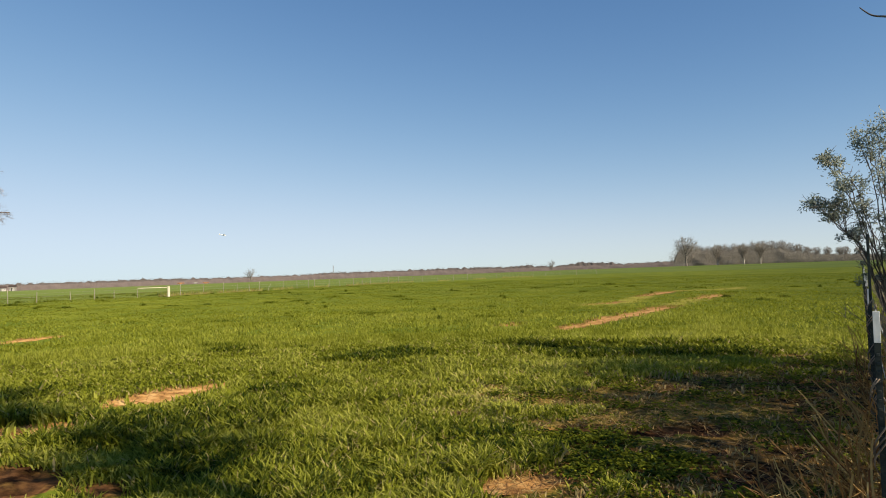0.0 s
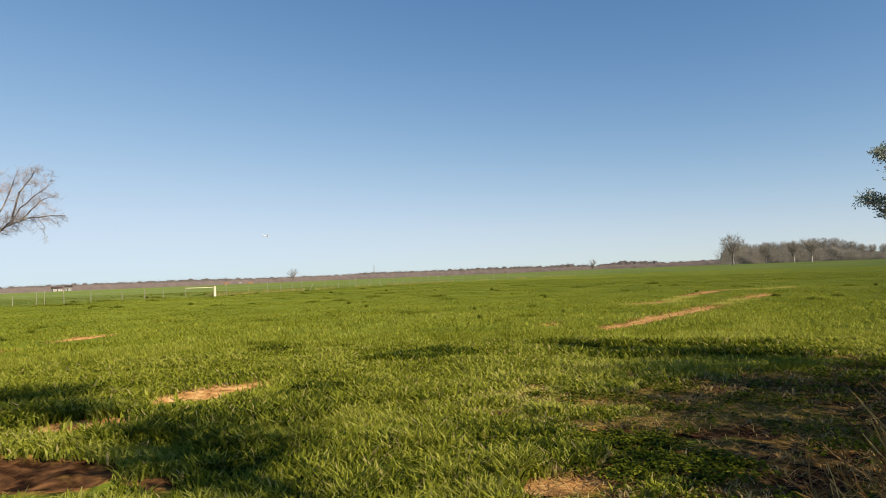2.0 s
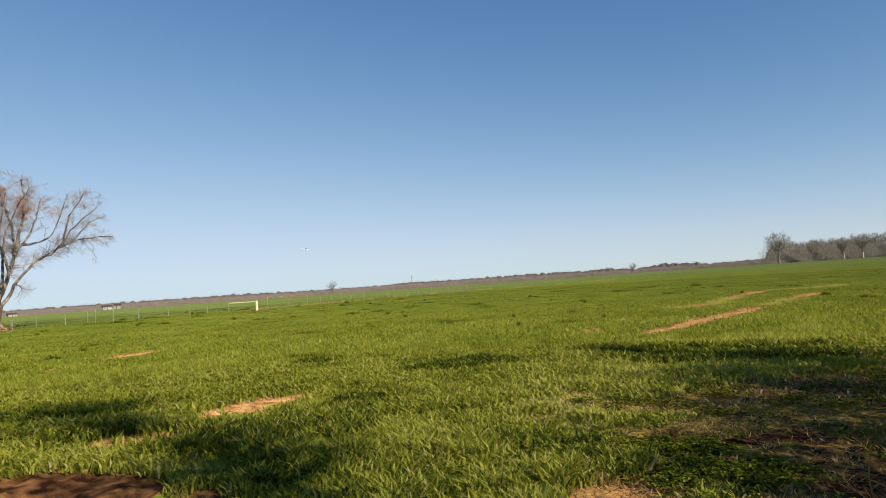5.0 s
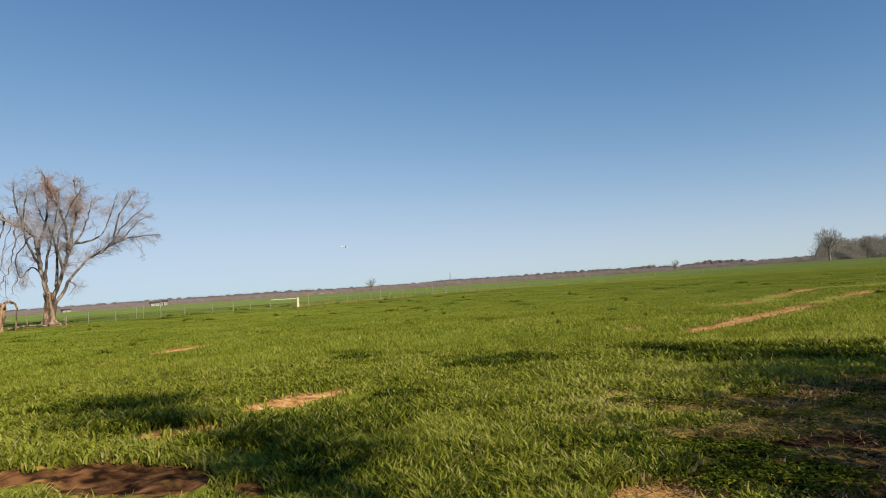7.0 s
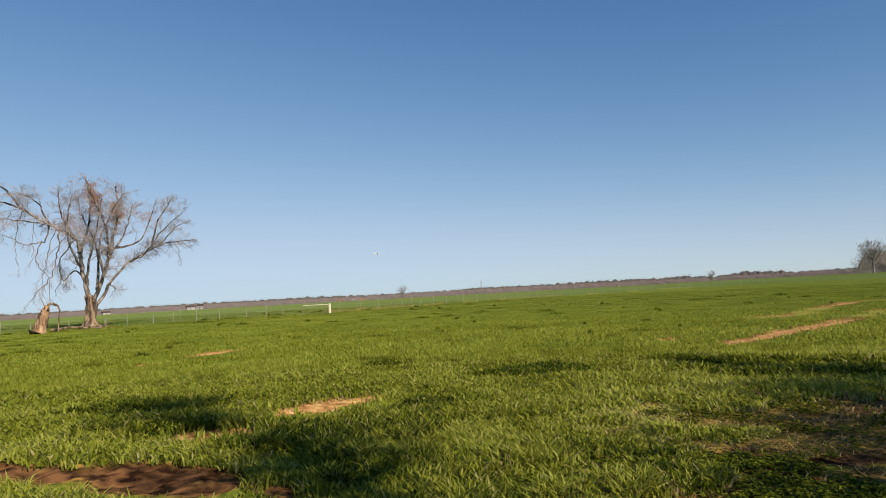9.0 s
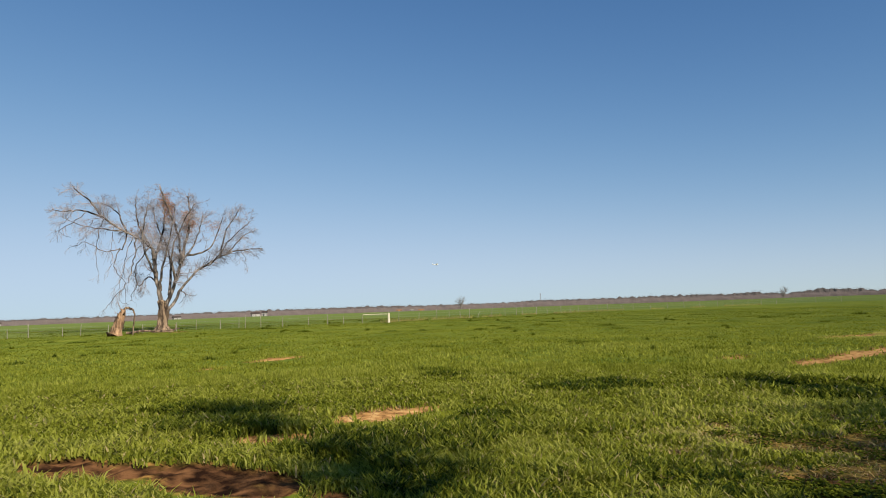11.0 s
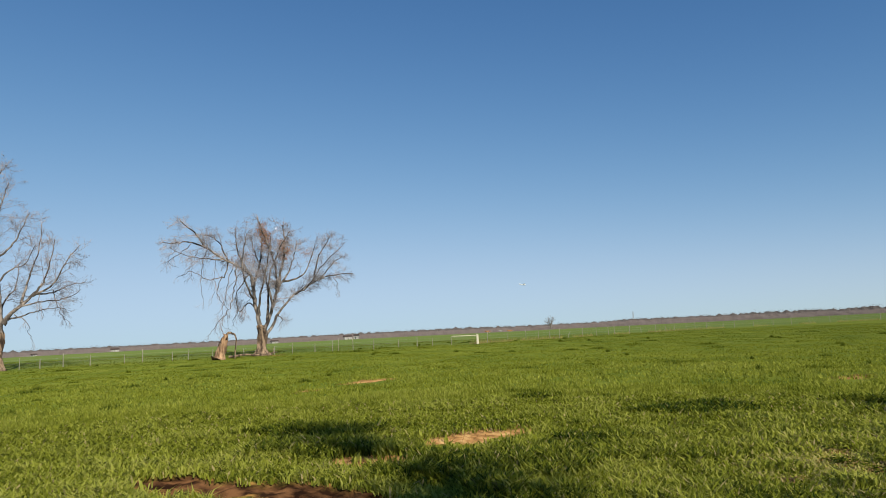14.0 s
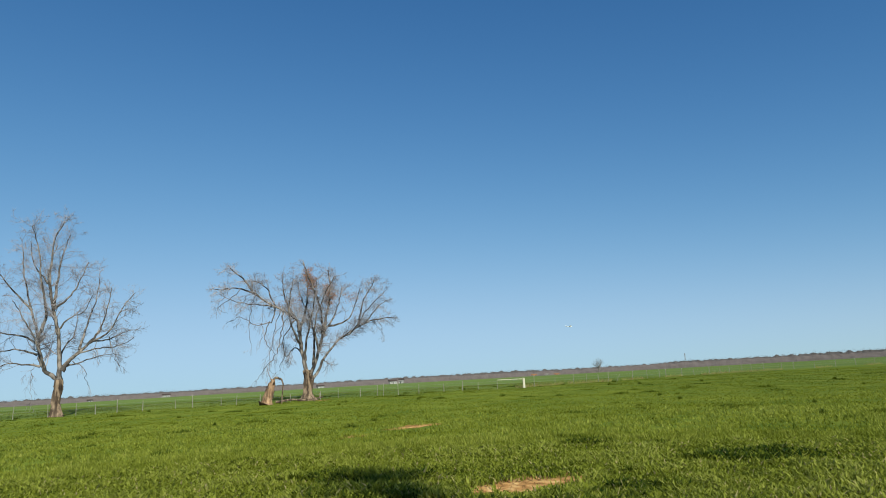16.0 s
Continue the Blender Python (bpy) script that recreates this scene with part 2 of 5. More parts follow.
# low dark clumps: place, half width
CLUMPS = [(-16.4, 38.5, 0.74), (-8.1, 23.4, 0.73), (-23.1, 39.0, 0.66), (-30.7, 49.8, 1.14), (-31.8, 44.4, 1.33), (-26.8, 58.8, 0.76), (-29.3, 55.7, 0.74), (-7.6, 44.0, 0.78), (-8.9, 39.0, 0.59), (-12.7, 65.9, 0.59), (-2.9, 41.1, 0.6),
          (-3.1, 25.5, 0.5), (-3.6, 15.2, 0.23), (1.4, 22.3, 0.6), (0.9, 49.4, 0.58), (7.3, 50.3, 0.6), (1.7, 12.7, 0.25), (-2.8, 10.4, 0.2), (-20.6, 16.1, 0.8), (-23.3, 13.9, 0.53), (-26.2, 17.6, 0.4), (-12.9, 11.7, 0.22),
          (-31.4, 28.3, 0.83), (-26.4, 24.7, 0.53), (-40.3, 26.3, 0.94), (-24.6, 25.5, 0.69), (-30.1, 44.6, 0.79), (-10.5, 38.6, 0.63), (-2.3, 25.3, 0.62), (-3.2, 14.5, 0.36)]

scatter = random.Random(77)  # small darker tufts all over the pasture
for _ in range(40):
    q, d = radians(scatter.uniform(-36, 66)), 5 + 60 * scatter.random() ** 0.8
    LUSH_SHADE.append((-math.sin(q) * d, math.cos(q) * d, -math.sin(q) * d + scatter.uniform(0.15, 0.6), math.cos(q) * d, scatter.uniform(0.14, 0.30) * (1 + d / 50)))


def strokes(x, y, marks, fray=0.85):
    """1 inside the strokes, 0 outside, with a frayed rim."""
    out = np.zeros_like(x)
    n = cloud(x + 100, y + 70, 0.55) - 0.5
    for x0, y0, x1, y1, w in marks:
        dx, dy = x1 - x0, y1 - y0
        t = np.clip(((x - x0) * dx + (y - y0) * dy) / (dx * dx + dy * dy), 0, 1)
        d = np.hypot(x - x0 - t * dx, y - y0 - t * dy) / w
        out = np.maximum(out, 1 - step(0.75, 1.15, d + n * 2 * fray))
    return out


FENCE_FAR = ([-14, 0, 10, 17, 23.3, 36, 50, 66], [132, 100, 83, 70, 60.5, 58, 57, 55])  # turn to the left, distance


def beyond_fence(x, y):
    """1 on the far side of the pasture fence."""
    line = np.interp(np.degrees(np.arctan2(-x, y)), *FENCE_FAR)
    return step(line - 1, line + 3, np.hypot(x, y))


def soil_at(x, y):
    return strokes(x, y, SOIL)


def mesh_object(name, verts, faces, mat, parent=None, label="", smooth=False, tint=None):
    me = bpy.data.meshes.new(name)
    me.from_pydata(verts, [], faces)
    if smooth:
        me.shade_smooth()
    if tint is not None:
        me.attributes.new("tint", "FLOAT", "POINT").data.foreach_set("value", np.asarray(tint, np.float32))
    me.materials.append(mat)
    ob = new(name, me)
    if parent:
        ob.parent = parent
    if label:
        ob["label"] = label
    return ob


def build_ground():
    turns = np.concatenate([np.arange(-46, 76, 0.5), np.arange(76, 314, 4.0)])
    radii = np.concatenate([[0.4], np.geomspace(1.0, 4300, 320)])
    A, R = np.meshgrid(np.radians(turns), radii)
    x, y = -np.sin(A) * R, np.cos(A) * R
    soil, mud, dry = soil_at(x, y), strokes(x, y, MUD_AND_DARK, 1.15), strokes(x, y, DRY, 1.2) * (0.55 + 0.45 * step(0.35, 0.6, cloud(x, y, 1.1)))
    pale = strokes(x, y, OLIVE, 1.2)
    dry = np.maximum(dry, strokes(x, y, [(*m[:4], m[4] * 1.45) for m in MUD_AND_DARK + SOIL], 0.9))
    z = ground_z(x, y) - 0.04 * soil - 0.05 * mud + (0.13 * mud + 0.05 * soil) * (cloud(x + 11, y + 5, 0.22) - 0.5)
    nt, nr = len(turns), len(radii)
    co = np.stack([x, y, z], -1).reshape(-1, 3)
    i = np.arange(nr - 1)[:, None] * nt
    j = np.arange(nt)[None, :]
    k = (j + 1) % nt
    quads = np.stack([i + j, i + nt + j, i + nt + k, i + k], -1).reshape(-1, 4)[:, ::-1]
    me = bpy.data.meshes.new("ground")
    me.vertices.add(len(co) + 1)
    me.vertices.foreach_set("co", np.append(co, [[0, 0, 0]], 0).ravel())
    fan = [(len(co), int(a), int(b)) for a, b in zip(j[0], k[0])]
    me.loops.add(quads.size + 3 * len(fan))
    me.loops.foreach_set("vertex_index", np.concatenate([quads.ravel(), np.array(fan).ravel()]).astype(np.int32))
    me.polygons.add(len(quads) + len(fan))
    starts = np.concatenate([np.arange(len(quads)) * 4, quads.size + 3 * np.arange(len(fan))])
    me.polygons.foreach_set("loop_start", starts.astype(np.int32))
    me.update(calc_edges=True)
    me.shade_smooth()
    for name, values in (("soil", soil), ("mud", mud), ("dry", dry), ("pale", pale), ("beyond", beyond_fence(x, y))):
        me.attributes.new(name, "FLOAT", "POINT").data.foreach_set("value", np.append(values.ravel(), 0).astype(np.float32))
    me.materials.append(GROUND)
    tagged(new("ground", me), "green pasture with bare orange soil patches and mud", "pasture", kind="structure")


def blades(name, x, y, z, way, lean, high, wide, tint, bent):
    """Grass blades as one mesh: those picked by bent arch over in two pieces, the rest are plain spikes."""
    n = len(x)
    dx, dy = np.cos(way) * lean, np.sin(way) * lean
    face = way + np.pi / 2 + rng.normal(0, 0.6, n)
    sx, sy = np.cos(face) * wide, np.sin(face) * wide
    droop = 0.70 + 0.42 * rng.random(n)
    verts, tints = [], []
    for pick, shape in ((bent, ((0, 0, -0.8), (0, 0, 0.8), (0.66, 0.36, 1.0), (0.66, 0.36, -1.0), (1, 1.0, 0))), (~bent, ((0, 0, -1.1), (0, 0, 1.1), (1, 0.85, 0)))):
        co = np.empty((pick.sum(), len(shape), 3))
        for k, (h, out, w) in enumerate(shape):
            co[:, k, 0] = (x + dx * high * out + sx * w)[pick]
            co[:, k, 1] = (y + dy * high * out + sy * w)[pick]
            co[:, k, 2] = (z + high * (h * droop if h == 1 else h))[pick]
        verts.append(co.reshape(-1, 3))
        tints.append(np.repeat(tint[pick], len(shape)))
    n5, n3 = len(verts[0]) // 5, len(verts[1]) // 3
    loops = (np.arange(n5)[:, None] * 5 + np.array([0, 1, 2, 3, 3, 2, 4])).ravel()
    starts = np.concatenate([(np.arange(n5)[:, None] * 7 + np.array([0, 4])).ravel(), n5 * 7 + np.arange(n3) * 3])
    me = bpy.data.meshes.new(name)
    me.vertices.add(n5 * 5 + n3 * 3)
    me.vertices.foreach_set("co", np.concatenate(verts).ravel())
    me.loops.add(n5 * 7 + n3 * 3)
    me.loops.foreach_set("vertex_index", np.concatenate([loops, n5 * 5 + np.arange(n3 * 3)]).astype(np.int32))
    me.polygons.add(n5 * 2 + n3)
    me.polygons.foreach_set("loop_start", starts.astype(np.int32))
    me.update(calc_edges=True)
    me.attributes.new("tint", "FLOAT", "POINT").data.foreach_set("value", np.concatenate(tints).astype(np.float32))
    me.materials.append(GRASS)
    return new(name, me)


def build_grass():
    """Slender blades all over the pasture, thinner spread with distance, none on bare soil, short and dry by the fence."""
    spread_out = lambda n, a, b, k: (a ** k + rng.random(n) * (b ** k - a ** k)) ** (1 / k)
    rings = [(62000, 3.2, 17, 0.45, -41, 72), (50000, 13, 90, 0.40, -41, 72), (6000, 0.5, 9, 1.1, -180, 180), (4000, 0.5, 14, 1.2, 60, 320), (3000, 9, 32, 0.8, 72, 319)]
    r = np.concatenate([spread_out(n, a, b, k) for n, a, b, k, lo, hi in rings])
    turn = np.radians(np.concatenate([rng.uniform(lo, hi, n) + rng.normal(0, 3, n) for n, a, b, k, lo, hi in rings]))
    x, y = -np.sin(turn) * r, np.cos(turn) * r
    soil, mud = np.maximum(soil_at(x, y), soil_at(x * 1.045, y * 1.045)), np.maximum.reduce([strokes(x * k, y * k, MUD_AND_DARK, 1.15) * (1.2 - 0.2 * k) for k in (1.0, 1.03, 1.06, 1.09)])
    # lush: rank growth, and shade painted into the blades by some strokes
    dry, lush = strokes(x, y, DRY, 1.2), np.maximum(strokes(x, y, LUSH_SHADE, 1.0), 0.6 * strokes(x, y, DEEP, 1.2))
    thin = cloud(x + 7, y + 50, 1.6)
    keep = (rng.random(len(r)) > np.maximum(0.985 * soil, 1.06 * mud)) & (rng.random(len(r)) > 0.95 * dry) & (rng.random(len(r)) > 0.35 * step(0.55, 0.3, thin) * (1 - lush))
    x, y, r, dry, lush, pale = x[keep], y[keep], r[keep], dry[keep], lush[keep], strokes(x, y, OLIVE, 1.2)[keep]
    weedy = np.repeat(strokes(x, y, WEEDY, 1.0), 8)
    per = 8
    n = len(x) * per
    rep = lambda a: np.repeat(a, per)
    dry, lush, r = rep(dry), rep(lush), rep(r)
    far = np.maximum(r / 6, 0.7)
    spread = (0.12 - 0.05 * lush) * far ** 0.9
    heading = rng.uniform(0, 2 * np.pi, n)
    bx = rep(x) + np.cos(heading) * spread * rng.random(n) ** 0.5
    by = rep(y) + np.sin(heading) * spread * rng.random(n) ** 0.5
    bz = ground_z(bx, by) - 0.01
    patch, small = cloud(bx + 20, by - 33, 3.2), 0.5 * cloud(bx - 8, by + 3, 0.8) + 0.5 * cloud(bx + 31, by - 5, 0.26)
    high = (0.052 + 0.072 * rng.random(n)) * (0.05 + 0.5 * patch + 1.4 * small) * (1 - 0.35 * dry) * (1 + 0.55 * lush) * (1 - (0.60 - 0.30 * lush) * step(2, 7, far))
    wide = (0.0058 + 0.0052 * rng.random(n)) * far ** 0.72 * (1 + 0.2 * lush)
    lean = 0.25 + 0.95 * rng.random(n) + 0.6 * step(2.6, 9, far) * (1 - 0.7 * lush)
    way = rng.uniform(0, 2 * np.pi, n)
    # lush darkens most within 14 m, so the shrub shadow shows in the tint
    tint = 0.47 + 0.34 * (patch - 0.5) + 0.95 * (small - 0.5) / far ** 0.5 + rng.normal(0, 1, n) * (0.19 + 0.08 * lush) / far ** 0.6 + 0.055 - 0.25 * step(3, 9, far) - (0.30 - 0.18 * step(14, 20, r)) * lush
    tint = np.clip(tint, 0, 0.74)
    pale = rep(pale)
    tint, high = np.clip(tint + 0.16 * pale, 0, 0.79), high * (1 - 0.5 * pale) * (1 - 0.45 * weedy)
    straw = rng.random(n) < 0.03 * (far < 2.5) + 0.70 * dry
    tint[straw] = rng.uniform(0.80, 0.86, straw.sum()) + 0.14 * rng.random(straw.sum()) * (dry[straw] > 0.3)
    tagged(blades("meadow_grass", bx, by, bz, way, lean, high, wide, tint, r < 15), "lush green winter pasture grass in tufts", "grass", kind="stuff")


def build_clumps():
    """Low dark clumps, longer than deep, that break the even pasture."""
    spots = [(x, y, half * 1.25) for x, y, half in CLUMPS]
    for _ in range(80):
        q, d = radians(scatter.uniform(-36, 68)), 11 + 60 * scatter.random() ** 0.9
        spots.append((-math.sin(q) * d, math.cos(q) * d, (0.06 + 0.24 * scatter.random() ** 2) * (1 + d / 35)))
    cols = []
    for cx, cy, half in spots:
        if float(strokes(np.array([cx]), np.array([cy]), SOIL)[0]) > 0.3:
            continue
        d, k = math.hypot(cx, cy), int(40 + 110 * half)
        u, v = rng.normal(0, 0.5, k) * half, rng.normal(0, 0.16, k) * half
        a = math.atan2(-cx, cy) + rng.normal(0, 0.3)
        cols.append(np.stack([cx + math.cos(a) * u - math.sin(a) * v, cy + math.sin(a) * u + math.cos(a) * v, np.full(k, d), np.full(k, rng.uniform(0.10, 0.26)), np.exp(-(u / half) ** 2 * 2) * rng.uniform(0.6, 1.2)], 1))
    x, y, d, tone, tall = np.concatenate(cols).T
    n = len(x)
    ob = blades("grass_clumps", x, y, ground_z(x, y) - 0.01, rng.uniform(0, 6.28, n), 0.2 + 0.9 * rng.random(n), (0.07 + 0.10 * rng.random(n)) * tall * (1 + d / 120), (0.004 + 0.003 * rng.random(n)) * (d / 6) ** 0.72,
                np.clip(tone + rng.normal(0, 0.07, n), 0, 0.5), d < 15)
    tagged(ob, "darker low clumps of grass across the pasture", "grass", kind="stuff")


build_ground()
build_grass()
build_clumps()


def build_litter():
    """Dead straw lying on the ground, and low broad-leaved weeds, where the grass is thin by the fence."""
    n = 40000
    x, y = np.append(rng.uniform(-1, 7.5, n), rng.uniform(-6, -3, 4500)), np.append(rng.uniform(3.4, 11.5, n), rng.uniform(6.5, 10.5, 4500))
    on = strokes(x, y, DRY, 1.2) + 0.5 * strokes(x, y, [(*m[:4], m[4] * 1.25) for m in SOIL], 0.85) > rng.random(len(x)) + 0.15
    x, y = x[on], y[on]
    n = len(x)
    z, way, long = ground_z(x, y), rng.uniform(0, 2 * np.pi, n), rng.uniform(0.03, 0.14, n)
    verts, faces, tint = [], [], []
    for k in range(n):
        dx, dy, w = math.cos(way[k]) * long[k], math.sin(way[k]) * long[k], rng.uniform(0.0015, 0.004)
        nx, ny, lift = -math.sin(way[k]) * w, math.cos(way[k]) * w, rng.uniform(0.0, 0.035)
        i = len(verts)
        verts += [(x[k] - nx, y[k] - ny, z[k] + 0.008), (x[k] + nx, y[k] + ny, z[k] + 0.008), (x[k] + dx + nx, y[k] + dy + ny, z[k] + 0.01 + lift), (x[k] + dx - nx, y[k] + dy - ny, z[k] + 0.01 + lift)]
        faces.append((i, i + 1, i + 2, i + 3))
        tint += [rng.random() ** 3 if rng.random() < 0.80 else rng.uniform(0.7, 1.0)] * 4
    tagged(mesh_object("straw_litter", verts, faces, WEED, tint=tint), "dead straw and stalks strewn on bare ground", "straw", kind="stuff")
    verts, faces, tint = [], [], []
    n = 1500
    x, y = rng.uniform(0.2, 6.5, n), rng.uniform(3.8, 10.5, n)
    on = (strokes(x, y, DRY, 1.2) > 0.5) & (cloud(x + 3, y + 9, 0.9) > 0.53)
    wx, wy = rng.uniform(-1.6, 4.4, 9000), rng.uniform(5.0, 13.6, 9000)
    more = strokes(wx, wy, WEEDY, 1.0) > 0.5
    x, y, on = np.append(x, wx[more]), np.append(y, wy[more]), np.append(on, np.ones(more.sum(), bool))
    for px, py in zip(x[on], y[on]):
        pz, tone = float(ground_z(px, py)), rng.uniform(0.05, 0.46)
        for _ in range(rng.integers(9, 18)):
            q, s, up = rng.uniform(0, 6.28), rng.uniform(0.03, 0.065), rng.uniform(0.01, 0.06)
            cx, cy = px + math.cos(q) * rng.uniform(0, 0.09), py + math.sin(q) * rng.uniform(0, 0.09)
            dx, dy = math.cos(q) * s, math.sin(q) * s
            i = len(verts)
            verts += [(cx, cy, pz + up), (cx + dx * 0.5 - dy * 0.35, cy + dy * 0.5 + dx * 0.35, pz + up + 0.012), (cx + dx, cy + dy, pz + up - 0.004), (cx + dx * 0.5 + dy * 0.35, cy + dy * 0.5 - dx * 0.35, pz + up + 0.010)]
            faces.append((i, i + 1, i + 2, i + 3))
            tint += [min(max(tone + rng.normal(0, 0.08), 0), 0.6)] * 4
    tagged(mesh_object("low_weeds", verts, faces, GRASS, tint=tint), "low dark green broad-leaved weeds in thin grass", "weeds", kind="stuff")


build_litter()


# ---- branches ----
class Wood:
    """Gathers tapered tubes into one mesh."""

    def __init__(self):
        self.verts, self.faces = [], []

    def tube(self, points, radii, sides=5):
        start, prev = len(self.verts), None
        for k, p in enumerate(points):
            a, b = points[max(k - 1, 0)], points[min(k + 1, len(points) - 1)]
            t = (b - a).normalized()
            side = t.orthogonal().normalized() if prev is None else (prev - t * prev.dot(t)).normalized()
            prev, other = side, t.cross(side)
            for s in range(sides):
                q = 2 * math.pi * s / sides
                self.verts.append(p + (side * math.cos(q) + other * math.sin(q)) * radii[k])
        for k in range(len(points) - 1):
            for s in range(sides):
                a, b = start + k * sides + s, start + k * sides + (s + 1) % sides
                self.faces.append((a, b, b + sides, a + sides))
        self.faces.append(tuple(range(start + (len(points) - 1) * sides, start + len(points) * sides)))

    def build(self, name, mat, parent, label=""):
        return mesh_object(name, self.verts, self.faces, mat, parent, label, smooth=True)


def smooth_line(points, per=4, wobble=0.0, rnd=random):
    """Points along a soft curve through the given ones."""
    pts, out = [Vector(p) for p in points], []
    for k in range(len(pts) - 1):
        a, b, c, d = pts[max(k - 1, 0)], pts[k], pts[k + 1], pts[min(k + 2, len(pts) - 1)]
        for s in range(per):
            t = s / per
            q = 0.5 * (2 * b + (c - a) * t + (2 * a - 5 * b + 4 * c - d) * t * t + (3 * b - a - 3 * c + d) * t ** 3)
            out.append(q + Vector([rnd.uniform(-wobble, wobble) for _ in range(3)]) * (0 if k + s == 0 else 1))
    return out + [pts[-1]]


def shoot(start, way, length, bend, segs, rnd, up=0.0):
    """A crooked line from start."""
    pts, d = [start], way.normalized()
    for _ in range(segs):
        d = (d + Vector([rnd.gauss(0, bend) for _ in range(3)]) + Vector((0, 0, up))).normalized()
        pts.append(pts[-1] + d * (length / segs))
    return pts


def side_way(t, spread, rnd):
    q = Vector([rnd.gauss(0, 1) for _ in range(3)])
    q = (q - t * q.dot(t)).normalized()
    return t * math.cos(spread) + q * math.sin(spread)


def twigs_on(wood, line, radii, rnd, every, length, depth, up=0.05, droop=0.0, first=0.3, thin=0.012, flat=1.0):
    """Side shoots along a limb, and shoots on them in turn."""
    total = sum((line[k + 1] - line[k]).length for k in range(len(line) - 1))
    for _ in range(max(2, int(total / every))):
        s = first + (1 - first) * rnd.random()
        k = min(int(s * (len(line) - 1)), len(line) - 2)
        f = s * (len(line) - 1) - k
        p, t = line[k].lerp(line[k + 1], f), (line[k + 1] - line[k]).normalized()
        r = max(radii[k] * 0.42, thin)
        long = length * rnd.uniform(0.55, 1.15) * (1.15 - 0.5 * s)
        w = side_way(t, rnd.uniform(0.5, 1.1), rnd)
        w.y *= flat
        segs = 5 if depth > 0 else 2
        sub = shoot(p, w, long, 0.20, segs, rnd, up - droop * rnd.random())
        rr = [max(r * (1 - 0.8 * q / segs), thin * 0.5) for q in range(segs + 1)]
        wood.tube(sub, rr, 4 if r > 0.03 else 3)
        if depth > 0:
            twigs_on(wood, sub, rr, rnd, every * 0.42, long * 0.55, depth - 1, up, droop, 0.15, thin * 0.75, flat)


def leaf_cloud(name, centres, count, size, mat, parent, rnd, label="", tone=(0.2, 1.0), flat=0.7):
    """Small leaves round the given (place, spread) clumps, each a folded blade."""
    verts, faces, tint = [], [], []
    for c, spread in centres:
        base = rnd.uniform(*tone)
        for _ in range(count):
            o = Vector((rnd.gauss(0, 1), rnd.gauss(0, 1), rnd.gauss(0, 1) * flat)) * spread * 0.5
            p, a = c + o, Vector([rnd.gauss(0, 1) for _ in range(3)]).normalized()
            b = a.orthogonal().normalized()
            s, k = size * rnd.uniform(0.6, 1.4), len(verts)
            verts += [p, p + (a + b * 0.45) * s * 0.5, p + a * s, p + (a - b * 0.45) * s * 0.5]
            faces += [(k, k + 1, k + 2, k + 3)]
            tint += [min(max(base + rnd.gauss(0, 0.15), 0), 1)] * 4
    return mesh_object(name, verts, faces, mat, parent, label, tint=tint)


def stand(name, x, y, turn=0.0, sink=0.0, label="", category="", group=""):
    """An empty at a thing's foot, on the ground."""
    ob = new(name)
    ob.empty_display_size = 0.2
    ob.matrix_world = pose(x, y, float(ground_z(x, y)) - sink, 0, 0, turn)
    return tagged(ob, label, category, group)


